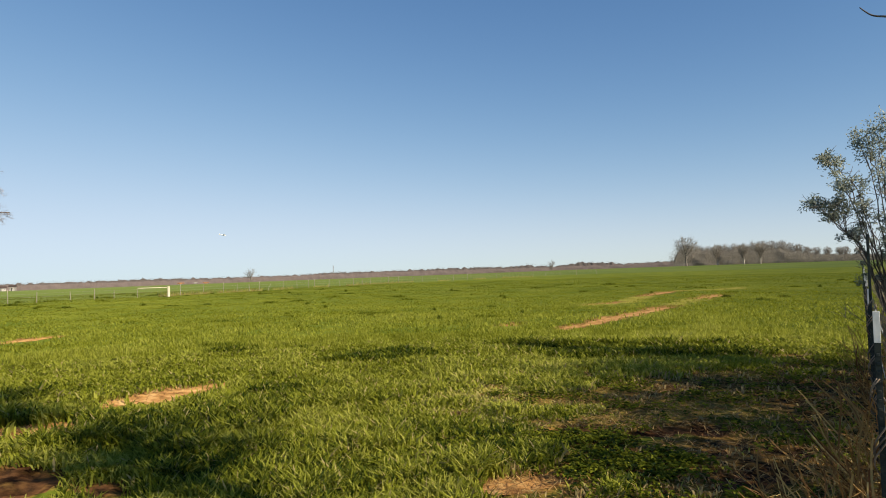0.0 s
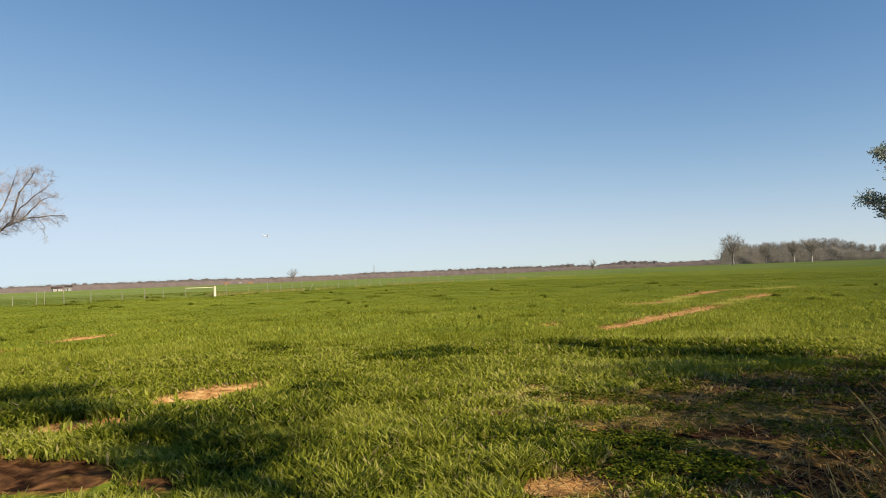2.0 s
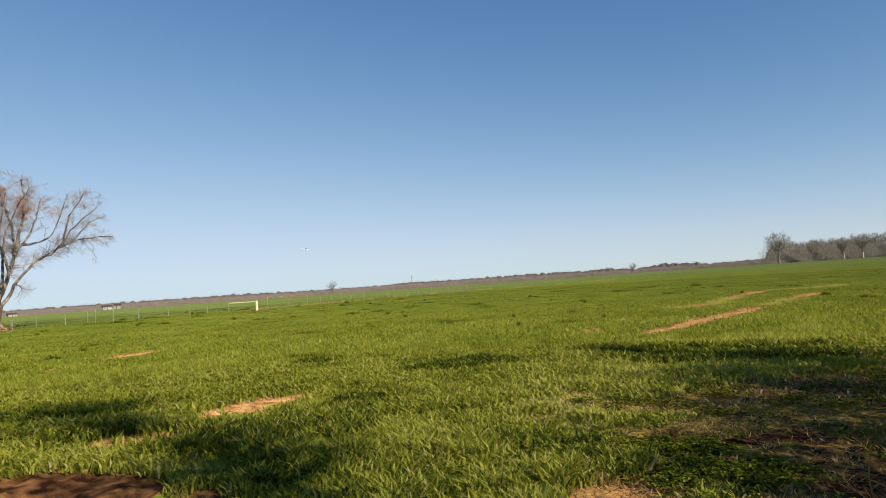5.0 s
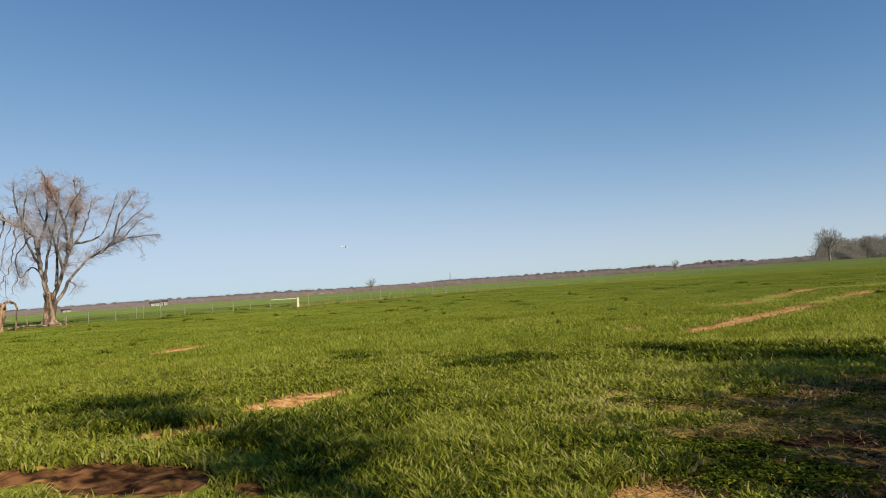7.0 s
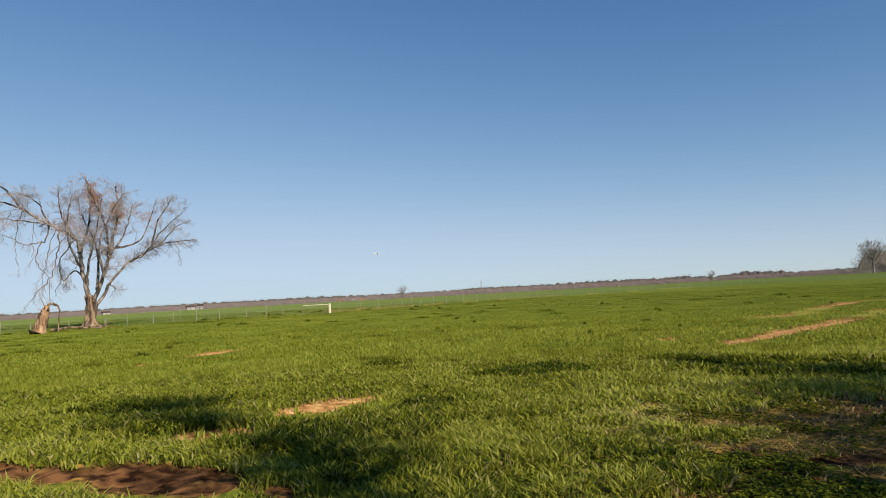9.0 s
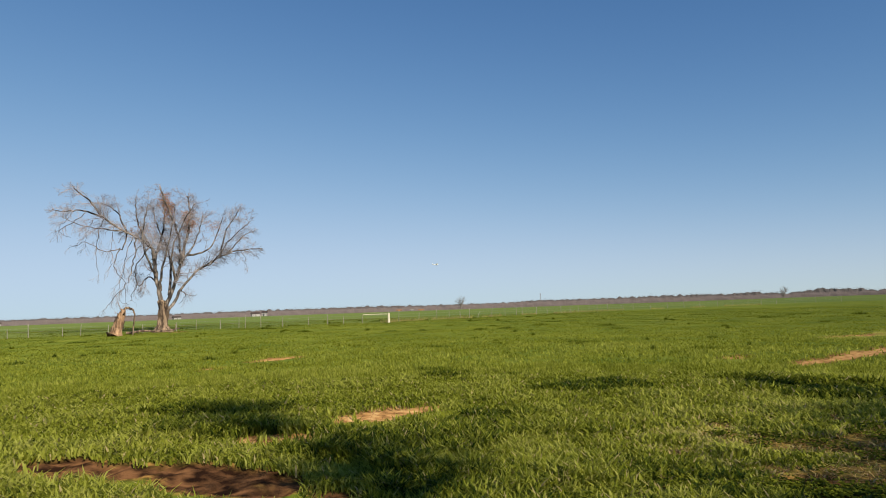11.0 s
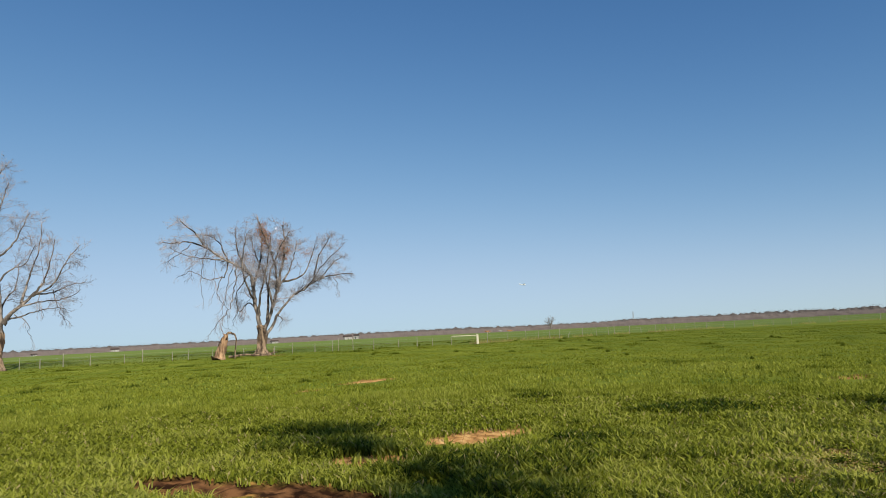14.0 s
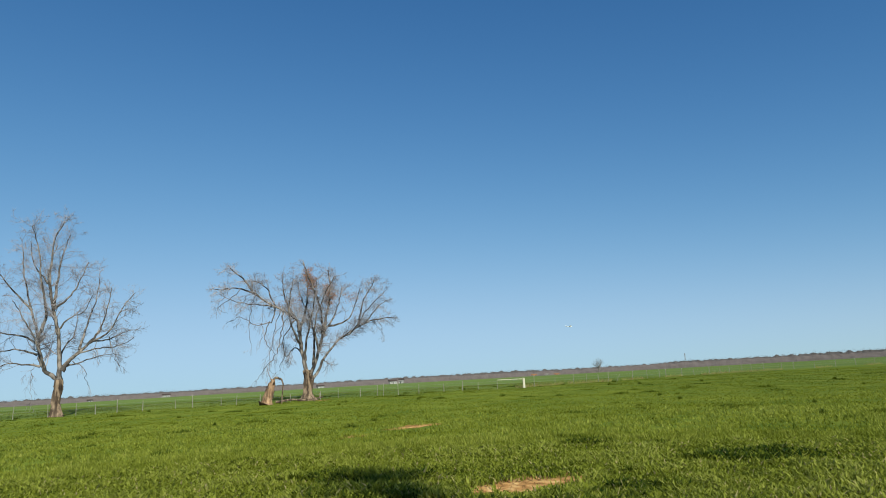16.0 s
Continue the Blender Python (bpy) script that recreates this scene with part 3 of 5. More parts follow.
def limbed_tree(thing, trunk, limbs, scale, seed, bark, every=0.55, length=2.2, depth=2, droop=0.0, thin=0.014, flare=1.9, droops=(), thick=0.68, taper=0.48):
    """A tree from its trunk line and main limbs, in its own plane (across, up, depth), with procedural branches."""
    rnd = random.Random(seed)
    sx, sz = scale
    place = lambda p: Vector((p[0] * sx, p[2] if len(p) > 2 else 0.0, p[1] * sz))
    line = smooth_line([place(p) for p in trunk[0]], 9, 0.02, rnd)
    r0, r1 = trunk[1]
    n = len(line) - 1
    wood = Wood()
    radii = [(r0 + (r1 - r0) * k / n) * (1 + (flare - 1) * max(0, 1 - k / n * 3.2) ** 2) * (1 - 0.5 * max(0, k / n - 0.75) * 4 * max(0, k / n - 0.75)) for k in range(n + 1)]
    wood.tube(line, radii, 22)
    for k in range(7):  # roots that run out of the foot
        q = 2 * math.pi * (k + rnd.random() * 0.5) / 7
        o = Vector((math.cos(q), math.sin(q), 0))
        wood.tube([o * r0 * 0.5 + Vector((0, 0, 0.9)), o * r0 * 1.0 + Vector((0, 0, 0.40)), o * r0 * 1.5 + Vector((0, 0, 0.12)), o * r0 * 2.2 + Vector((0, 0, -0.06))],
                  [r0 * 0.5, r0 * 0.42, r0 * 0.28, r0 * 0.1], 7)
    for k in range(11):  # ridges and old vine stems that climb the trunk
        q, drift, w = rnd.uniform(0, 6.28), rnd.uniform(-0.9, 0.9), rnd.uniform(0.10, 0.24)
        wood.tube([p + Vector((math.cos(q + drift * i / n), math.sin(q + drift * i / n), 0)) * radii[i] * 0.93 for i, p in enumerate(line)], [radii[i] * w for i in range(n + 1)], 6)
    body = wood.build("trunk", bark, thing, "furrowed grey-brown trunk")
    for v in body.data.vertices:  # furrows and hollows of the bark
        h = noise.noise(Vector((v.co.x * 3, v.co.y * 3, v.co.z * 0.8)))
        h += 0.6 * noise.noise(Vector((v.co.x * 8, v.co.y * 8, v.co.z * 1.6)))
        v.co += Vector((v.normal.x, v.normal.y, 0)) * 0.42 * r0 * h
    fine, haze = Wood(), Wood()
    for pts, a, b in limbs:
        run = [place(p) for p in pts]
        if pts[0][1] < trunk[0][-1][1] + 15:  # a main limb grows out of the trunk, not off its end
            run.insert(0, place(trunk[0][-1]) * 0.55 + run[0] * 0.1)
        line = smooth_line(run, 5, 0.055, rnd)
        n = len(line) - 1
        rr = [thick * (a + (b - a) * (k / n) ** taper) for k in range(n + 1)]
        limb = Wood()
        limb.tube(line, rr, 8)
        limb.build("limb", LIMB_BARK, thing)
        total = sum((line[k + 1] - line[k]).length for k in range(n))
        twigs_on(fine, line, rr, rnd, every, length * min(1.0, 0.3 + total / 9), depth, 0.06, droop, 0.3, thin)
        twigs_on(haze, line, rr, rnd, every * 0.9, length * 0.66, 2, 0.04, 1.5 * droop, 0.5, thin * 0.6)
    for pts, a, b in droops:
        line = smooth_line([place(p) for p in pts], 5, 0.10, rnd)
        n = len(line) - 1
        rr = [0.68 * (a + (b - a) * (k / n) ** 0.7) for k in range(n + 1)]
        limb = Wood()
        limb.tube(line, rr, 6)
        limb.build("hanging_branch", LIMB_BARK, thing)
        twigs_on(fine, line, rr, rnd, 0.4, 1.1, 1, -0.12, 0.3, 0.15, thin)
    fine.build("crown", TWIG, thing)
    tagged(haze.build("twig_haze", TWIG, thing), kind="stuff")


# ---- the two old bare trees and the broken trunk ----
TREE_A = stand("bare_tree", -38.1, 42.3, 42, 0.05, "old bare tree with drooping limbs and rusty dead vine", "tree", "bare trees in the pasture")
LOWER_LIMBS_A = [([(-4, 120), (-25, 210), (-40, 310, 0.4), (-56, 370, 0.2), (-145, 425, -0.4), (-230, 480, -1.0), (-280, 545, -1.4), (-335, 590, -1.6)], 0.36, 0.05),
    ([(-225, 478, -0.9), (-300, 505, -1.2), (-360, 502, -1.0), (-415, 510, -0.6)], 0.13, 0.03),
    ([(-145, 425, -0.4), (-175, 500, 0.6), (-215, 545, 1.2), (-270, 560, 1.6)], 0.12, 0.03),
    ([(-40, 310, 0.4), (-15, 390, 1.0), (0, 490, 1.6), (-5, 590, 2.0)], 0.24, 0.04),
    ([(-56, 370, 0.2), (-95, 450, 1.4), (-115, 530, 2.0), (-118, 590, 2.2)], 0.17, 0.03)]
MIDDLE_LIMBS_A = [([(8, 115), (45, 210, -0.3), (65, 290, -0.7), (55, 410, -1.2), (15, 520, -1.6), (-18, 612, -1.8)], 0.36, 0.05),
    ([(65, 290, -0.7), (95, 430, -0.2), (105, 530, 0.4), (96, 598, 0.8)], 0.22, 0.04),
    ([(50, 220, -0.3), (30, 330, -1.4), (70, 450, -2.2), (120, 540, -2.6)], 0.18, 0.03),
    ([(26, 105), (75, 190, 0.3), (145, 270, 0.8), (240, 330, 1.2), (325, 362, 1.4), (425, 370, 1.6)], 0.27, 0.04),
    ([(235, 330, 1.2), (255, 440, 0.8), (290, 500, 0.6), (310, 535, 0.4)], 0.14, 0.03)]
UPPER_LIMBS_A = [([(90, 330, -0.4), (170, 345, -0.8), (215, 420, -1.0), (235, 490, -1.2)], 0.15, 0.03),
    ([(270, 345, 1.3), (330, 420, 1.8), (380, 455, 2.0)], 0.10, 0.03),
    ([(-25, 210), (-60, 240, 1.0), (-100, 200, 1.6), (-110, 260, 2.0)], 0.10, 0.03),
    ([(-15, 180), (-5, 280, -1.2), (25, 400, -2.0), (40, 520, -2.4)], 0.20, 0.03),
    ([(25, 160), (30, 260, 1.4), (15, 370, 2.2), (-30, 480, 2.8), (-45, 560, 3.0)], 0.20, 0.03),
    ([(-30, 240), (-70, 330, -1.4), (-80, 430, -2.2), (-60, 530, -2.6)], 0.17, 0.03)]
OUTER_LIMBS_A = [([(70, 300, -0.6), (120, 380, 1.0), (150, 460, 1.6), (165, 530, 2.0)], 0.15, 0.03),
    ([(150, 275, 0.8), (200, 300, -0.6), (270, 400, -1.2), (345, 470, -1.5)], 0.13, 0.025),
    ([(-150, 428, -0.4), (-225, 430, -1.4), (-300, 440, -2.0), (-370, 470, -2.3)], 0.10, 0.02)]
INNER_STRANDS_A = [([(-110, 400), (-112, 330, -0.5), (-125, 260, -0.8), (-150, 190, -1.0), (-205, 125, -1.2), (-225, 95, -1.2)], 0.10, 0.02),
    ([(-145, 425), (-165, 360, 0.4), (-240, 352, 0.6), (-300, 385, 0.8), (-365, 360, 1.0)], 0.10, 0.02),
    ([(-56, 370), (-105, 290, 0.8), (-110, 200, 1.0), (-130, 140, 1.2)], 0.09, 0.02),
    ([(-230, 480), (-250, 400, -0.6), (-255, 320, -0.8), (-245, 240, -0.8)], 0.06, 0.012),
    ([(-300, 505), (-350, 450, -1.0), (-385, 420, -1.0), (-345, 395, -1.0)], 0.06, 0.012),
    ([(-170, 360), (-190, 280, -0.2), (-150, 215, 0.1), (-140, 120, 0.2)], 0.07, 0.015)]
OUTER_STRANDS_A = [([(-190, 452, -0.6), (-205, 380, -0.3), (-200, 300, -0.2), (-215, 240, 0.0)], 0.04, 0.010),
    ([(-270, 470, -1.0), (-290, 410, -0.8), (-300, 350, -0.7)], 0.035, 0.010),
    ([(-120, 415, 0.3), (-150, 330, 0.9), (-165, 250, 1.2), (-175, 170, 1.3), (-150, 120, 1.3)], 0.05, 0.012),
    ([(-80, 390, 0.0), (-130, 310, -1.0), (-160, 240, -1.4), (-185, 160, -1.5)], 0.045, 0.010),
    ([(-340, 500, -1.0), (-380, 450, -0.6), (-400, 410, -0.4)], 0.03, 0.010),
    ([(330, 362, 1.4), (350, 310, 1.7), (360, 280, 1.8)], 0.03, 0.010),
    ([(70, 190), (85, 150, 0.5), (60, 120, 0.6)], 0.05, 0.012)]
limbed_tree(TREE_A, ([(0, 0), (0.10, 50), (0, 100), (-5, 132)], (0.35, 0.36)), LOWER_LIMBS_A + MIDDLE_LIMBS_A + UPPER_LIMBS_A + OUTER_LIMBS_A,
    (0.0190, 0.0191), 11, BARK, every=0.37, length=1.8, depth=2, droop=0.12, thin=0.0110, flare=2.5, thick=0.92, taper=0.36, droops=INNER_STRANDS_A + OUTER_STRANDS_A)
rnd = random.Random(5)
vine = lambda spots: [(Vector((u * 0.0190, d, w * 0.0195)) + Vector([rnd.gauss(0, 0.16) for _ in range(3)]), s) for u, w, d, s, k in spots for _ in range(k)]
leaf_cloud("dead_vine", vine([(4, 560, -1.5, 0.30, 6), (10, 530, -1.4, 0.34, 10), (16, 500, -1.3, 0.36, 10), (24, 468, -1.2, 0.30, 6), (96, 500, 0.2, 0.34, 6), (102, 468, 0.1, 0.40, 12), (94, 440, 0.0, 0.32, 6), (-120, 408, 0.4, 0.8, 3),
                              (-60, 430, 0.5, 0.8, 3), (208, 446, -0.8, 0.7, 3), (-20, 470, 1.0, 0.9, 3), (60, 400, -0.6, 0.8, 3)]), 100, 0.085, DEAD_LEAF, TREE_A, rnd, "rust-brown dead vine leaves")

TREE_B = stand("bare_tree", -48.2, 26.9, 60.9, 0.05, "tall bare old tree with upswept limbs", "tree", "bare trees in the pasture")
LOWER_LIMBS_B = [([(-5, 175), (-62, 215), (-97, 285, 0.3), (-112, 385, 0.5), (-152, 525, 0.9), (-200, 695, 1.3), (-217, 835, 1.6)], 0.36, 0.04),
    ([(-112, 385, 0.5), (-82, 495, -0.4), (-112, 645, -0.8), (-132, 795, -1.0), (-172, 915, -1.2)], 0.22, 0.03),
    ([(3, 180), (-4, 275), (-17, 395, -0.2), (-47, 515, -0.5), (-72, 665, -0.8), (-62, 845, -1.0), (-22, 945, -1.2)], 0.38, 0.04),
    ([(-47, 515, -0.5), (-38, 665, -0.1), (-20, 795, 0.3), (12, 905, 0.6)], 0.20, 0.03),
    ([(-17, 395, -0.2), (-60, 560, 0.9), (-85, 720, 1.4), (-50, 860, 1.8)], 0.20, 0.03)]
MIDDLE_LIMBS_B = [([(10, 220), (48, 275), (138, 355, 0.5), (188, 425, 0.8), (218, 525, 1.1), (238, 645, 1.4)], 0.29, 0.03),
    ([(138, 355, 0.5), (238, 415, 0.2), (298, 535, -0.2), (358, 605, -0.4)], 0.15, 0.025),
    ([(150, 365, 0.5), (240, 375, 0.9), (320, 410, 1.2), (400, 430, 1.4)], 0.12, 0.025),
    ([(-20, 420, -0.2), (30, 470, -0.8), (95, 500, -1.2), (140, 590, -1.5)], 0.12, 0.025),
    ([(-150, 520, 0.9), (-262, 635, 0.7), (-342, 735, 0.5)], 0.15, 0.03),
    ([(-112, 355, 0.5), (-202, 395, 0.0), (-302, 405, -0.4), (-390, 450, -0.6)], 0.14, 0.03)]
UPPER_LIMBS_B = [([(-92, 245, 0.2), (-162, 255, 0.5), (-262, 260, 0.9), (-340, 200, 1.2)], 0.14, 0.03),
    ([(0, 250), (10, 330, 1.2), (60, 400, 2.0), (70, 520, 2.6)], 0.16, 0.03),
    ([(-70, 225), (-100, 320, -1.2), (-170, 450, -2.0), (-230, 540, -2.4)], 0.17, 0.03),
    ([(-47, 515, -0.5), (30, 580, -1.2), (75, 660, -1.6), (105, 740, -1.8)], 0.16, 0.025),
    ([(90, 320, 0.3), (120, 450, 1.2), (165, 590, 1.8), (175, 730, 2.2)], 0.16, 0.025),
    ([(60, 290, 0.1), (160, 320, -0.8), (270, 330, -1.4), (350, 370, -1.8)], 0.13, 0.025)]
OUTER_LIMBS_B = [([(30, 240), (130, 270, 0.8), (230, 300, 1.6), (310, 290, 2.2)], 0.11, 0.02),
    ([(-80, 640, -0.8), (-150, 740, 0.2), (-180, 860, 0.6)], 0.13, 0.025),
    ([(-110, 300, 0.3), (-220, 330, 1.0), (-310, 320, 1.6), (-380, 360, 2.0)], 0.12, 0.025)]
limbed_tree(TREE_B, ([(0, 0), (-7, 65), (-4, 125), (0, 178)], (0.27, 0.28)), LOWER_LIMBS_B + MIDDLE_LIMBS_B + UPPER_LIMBS_B + OUTER_LIMBS_B,
    (0.0134, 0.0151), 23, BARK, every=0.60, length=2.4, depth=2, droop=0.08, thin=0.0140, thick=0.75, droops=[
    ([(238, 385, 0.6), (258, 315, 0.7), (290, 250, 0.8), (328, 215, 0.8)], 0.06, 0.012),
    ([(58, 265), (118, 225, 0.4), (130, 170, 0.5), (150, 130, 0.5)], 0.06, 0.012),
    ([(180, 375, 0.5), (170, 300, 0.3), (200, 250, 0.3)], 0.05, 0.012),
    ([(-125, 262), (-128, 200, 0.1), (-124, 120, 0.1), (-126, 60, 0.1)], 0.03, 0.012)])


def broken_trunk():
    thing = stand("broken_trunk", -36.9, 36.4, 44, 0.05, "snapped-off rotting orange-brown trunk with a fallen limb", "stump")
    rnd = random.Random(3)
    wood = Wood()
    line = smooth_line([(-0.15, 0, 0), (0, 0, 0.6), (0.28, 0, 1.4), (0.62, 0.1, 2.1)], 8, 0.02, rnd)
    n = len(line) - 1
    wood.tube(line, [0.62 - 0.40 * (k / n) ** 1.2 + 0.28 * max(0, 1 - k / 6) ** 2 for k in range(n + 1)], 26)
    ob = wood.build("stump", ROTTEN, thing, "splintered rotten heartwood")
    thing.scale = (0.64, 0.70, 0.84)
    top = max(v.co.z for v in ob.data.vertices)
    for v in ob.data.vertices:
        q = math.atan2(v.co.y, v.co.x - 0.25)
        h = noise.noise(Vector((math.cos(q) * 2.5, math.sin(q) * 2.5, v.co.z * 0.5)))
        v.co += Vector((v.normal.x, v.normal.y, 0)) * (0.34 * h + 0.16 * noise.noise(Vector((math.cos(q) * 7, math.sin(q) * 7, v.co.z * 0.8))))
        if v.co.z > top - 0.55:  # jagged break
            v.co.z += rnd.uniform(-0.35, 0.30)
    for k in range(9):  # standing splinters
        q = rnd.uniform(0, 6.28)
        s = Vector((0.58 + math.cos(q) * 0.24, 0.1 + math.sin(q) * 0.24, 1.75))
        w = Wood()
        w.tube([s, s + Vector((0.05, 0, rnd.uniform(0.3, 0.75)))], [0.07, 0.012], 4)
        w.build("splinter", ROTTEN, thing)
    limb = Wood()
    limb.tube(smooth_line([(0.55, 0.1, 2.0), (0.85, 0.2, 2.42), (1.35, 0.3, 2.36), (1.75, 0.3, 2.05), (1.72, 0.3, 1.1), (1.62, 0.3, 0.0)], 5, 0.03, rnd), [0.13 - 0.0026 * k for k in range(26)], 7)
    limb.build("hanging_limb", BARK, thing, "bent grey limb propped on the ground")
    fine = Wood()
    arc = smooth_line([(0.5, 0.1, 2.1), (0.05, 0.2, 2.9), (-0.1, 0.2, 3.6)], 5, 0.05, rnd)
    fine.tube(arc, [0.06 - 0.004 * k for k in range(len(arc))], 5)
    for _ in range(16):
        s = Vector((rnd.uniform(-0.5, 1.6), rnd.uniform(-0.3, 0.5), rnd.uniform(1.4, 2.5)))
        fine.tube(shoot(s, Vector((rnd.gauss(0, 1), rnd.gauss(0, 1), -0.6)), rnd.uniform(0.5, 1.2), 0.25, 4, rnd), [0.02, 0.017, 0.014, 0.011, 0.008], 3)
    fine.build("crown", TWIG, thing)
    log = stand("fallen_limb", -36.3, 39.2, 44, 0.0, "weathered fallen limb lying in the grass", "log")
    w = Wood()
    w.tube(smooth_line([(-1.8, 0, 0.12), (-0.6, 0.3, 0.20), (0.6, 0.0, 0.16), (1.9, 0.4, 0.30)], 4, 0.03, rnd), [0.10 - 0.005 * k for k in range(13)], 8)
    for _ in range(7):
        s = Vector((rnd.uniform(-1.5, 1.8), 0.1, 0.18))
        w.tube(shoot(s, Vector((rnd.gauss(0, 1), rnd.gauss(0, 1), 0.5)), rnd.uniform(0.5, 1.3), 0.25, 4, rnd), [0.04, 0.03, 0.025, 0.02, 0.012], 4)
    w.build("log", BARK, log)


broken_trunk()


# ---- far fence along the pasture ----
def box(bm, sx, sy, sz, at=(0, 0, 0), bevel=0.0):
    made = bmesh.ops.create_cube(bm, size=1, matrix=Matrix.Translation(at) @ Matrix.Diagonal((sx, sy, sz, 1)))
    if bevel:
        bmesh.ops.bevel(bm, geom=list({e for v in made["verts"] for e in v.link_edges}), offset=bevel, segments=1, affect="EDGES")


def part(name, bm, mat, parent, label=""):
    me = bpy.data.meshes.new(name)
    bm.to_mesh(me)
    bm.free()
    me.materials.append(mat)
    ob = new(name, me)
    ob.parent = parent
    if label:
        ob["label"] = label
    return ob


def round_post(height, r, lean=0.0, mat=None, parent=None, name="post"):
    w = Wood()
    w.tube([Vector((0, 0, -0.3)), Vector((lean * 0.4, 0, height * 0.5)), Vector((lean, 0, height - 0.02)), Vector((lean, 0, height))], [r, r * 0.97, r * 0.93, r * 0.75], 8)
    return w.build(name, mat, parent)


def far_fence():
    rnd = random.Random(9)
    turns = [66, 63.6, 61.4, 59.6, 58.3, 56.8, 55.0, 52.6, 51.3, 49.1, 47.9, 46.0, 43.5, 41.0, 39.5, 37.6, 36.1, 35.6, 34.3, 32.5, 30.3, 28.65, 27.3, 25.6, 23.3, 22.4, 20.6, 19.0, 17.9, 16.9, 16.1, 15.4, 14.1, 12.9, 11.9,
             11.4, 10.15, 9.2, 8.0, 7.2, 6.5, 5.6, 4.9, 4.0, 2.75, 1.9, 0.5, -0.9, -2.2, -3.4, -4.8, -5.9, -7.05, -8.0, -9.1, -10.4, -11.8, -13.5]
    tops = []
    for k, turn in enumerate(turns):
        r = np.interp(turn, *FENCE_FAR) * (1 + rnd.uniform(-0.012, 0.012))
        x, y = -math.sin(radians(turn)) * r, math.cos(radians(turn)) * r
        thing = stand("fence_post", x, y, turn, 0, "pale weathered round wooden fence post", "fence post", "posts of the pasture fence")
        h = 0.92 + rnd.uniform(-0.24, 0.18)
        lean = rnd.uniform(-0.05, 0.05) if k != 31 else 0.35
        round_post(h, rnd.uniform(0.020, 0.034), lean, POST_WOOD, thing)
        tops.append((Vector((x, y, float(ground_z(x, y)))), h))
    wires = stand("wire_fence", tops[24][0].x, tops[24][0].y, 0, 0, "thin rusty barbed wire strands on wooden posts", "fence wire")
    base = wires.matrix_world.translation
    for f in (0.42, 0.66, 0.92):
        w = Wood()
        w.tube([p + Vector((0, 0, f * 1.02)) - base for p, h in tops], [0.004] * len(tops), 3)
        w.build("strand", WIRE, wires)
    # timber brace beside the gateway
    turn, r = 23.28, 59.2
    x, y = -math.sin(radians(turn)) * r, math.cos(radians(turn)) * r
    brace = stand("fence_brace", x, y, turn, 0.0, "stout cream timber brace post with a long top rail", "fence brace")
    bm = bmesh.new()
    box(bm, 0.20, 0.20, 1.20, (0, 0, 0.28), 0.03)
    part("brace_post", bm, CREAM_WOOD, brace)
    bm = bmesh.new()
    box(bm, 2.2, 0.08, 0.062, (-1.25, 0, 0.80), 0.02)
    part("rail", bm, CREAM_WOOD, brace)


far_fence()


def fence_grass():
    """Pale dead grass left standing under the pasture fence."""
    n = 4200
    turn = rng.uniform(-8, 24, n)
    turn = turn[cloud(turn * 1.3 + 60, turn * 0.0, 2.0) > 0.50]
    n = len(turn)
    r = np.interp(turn, *FENCE_FAR) * (1 + rng.normal(0, 0.008, n))
    x, y = -np.sin(np.radians(turn)) * r, np.cos(np.radians(turn)) * r
    ob = blades("dry_grass", x, y, ground_z(x, y) - 0.02, rng.uniform(0, 6.28, n), 0.2 + 0.5 * rng.random(n), 0.15 + 0.28 * rng.random(n), 0.010 + 0.014 * rng.random(n), rng.uniform(0.62, 1.0, n), r < 0)
    tagged(ob, "pale dead grass standing along the wire fence", "grass", kind="stuff")


fence_grass()


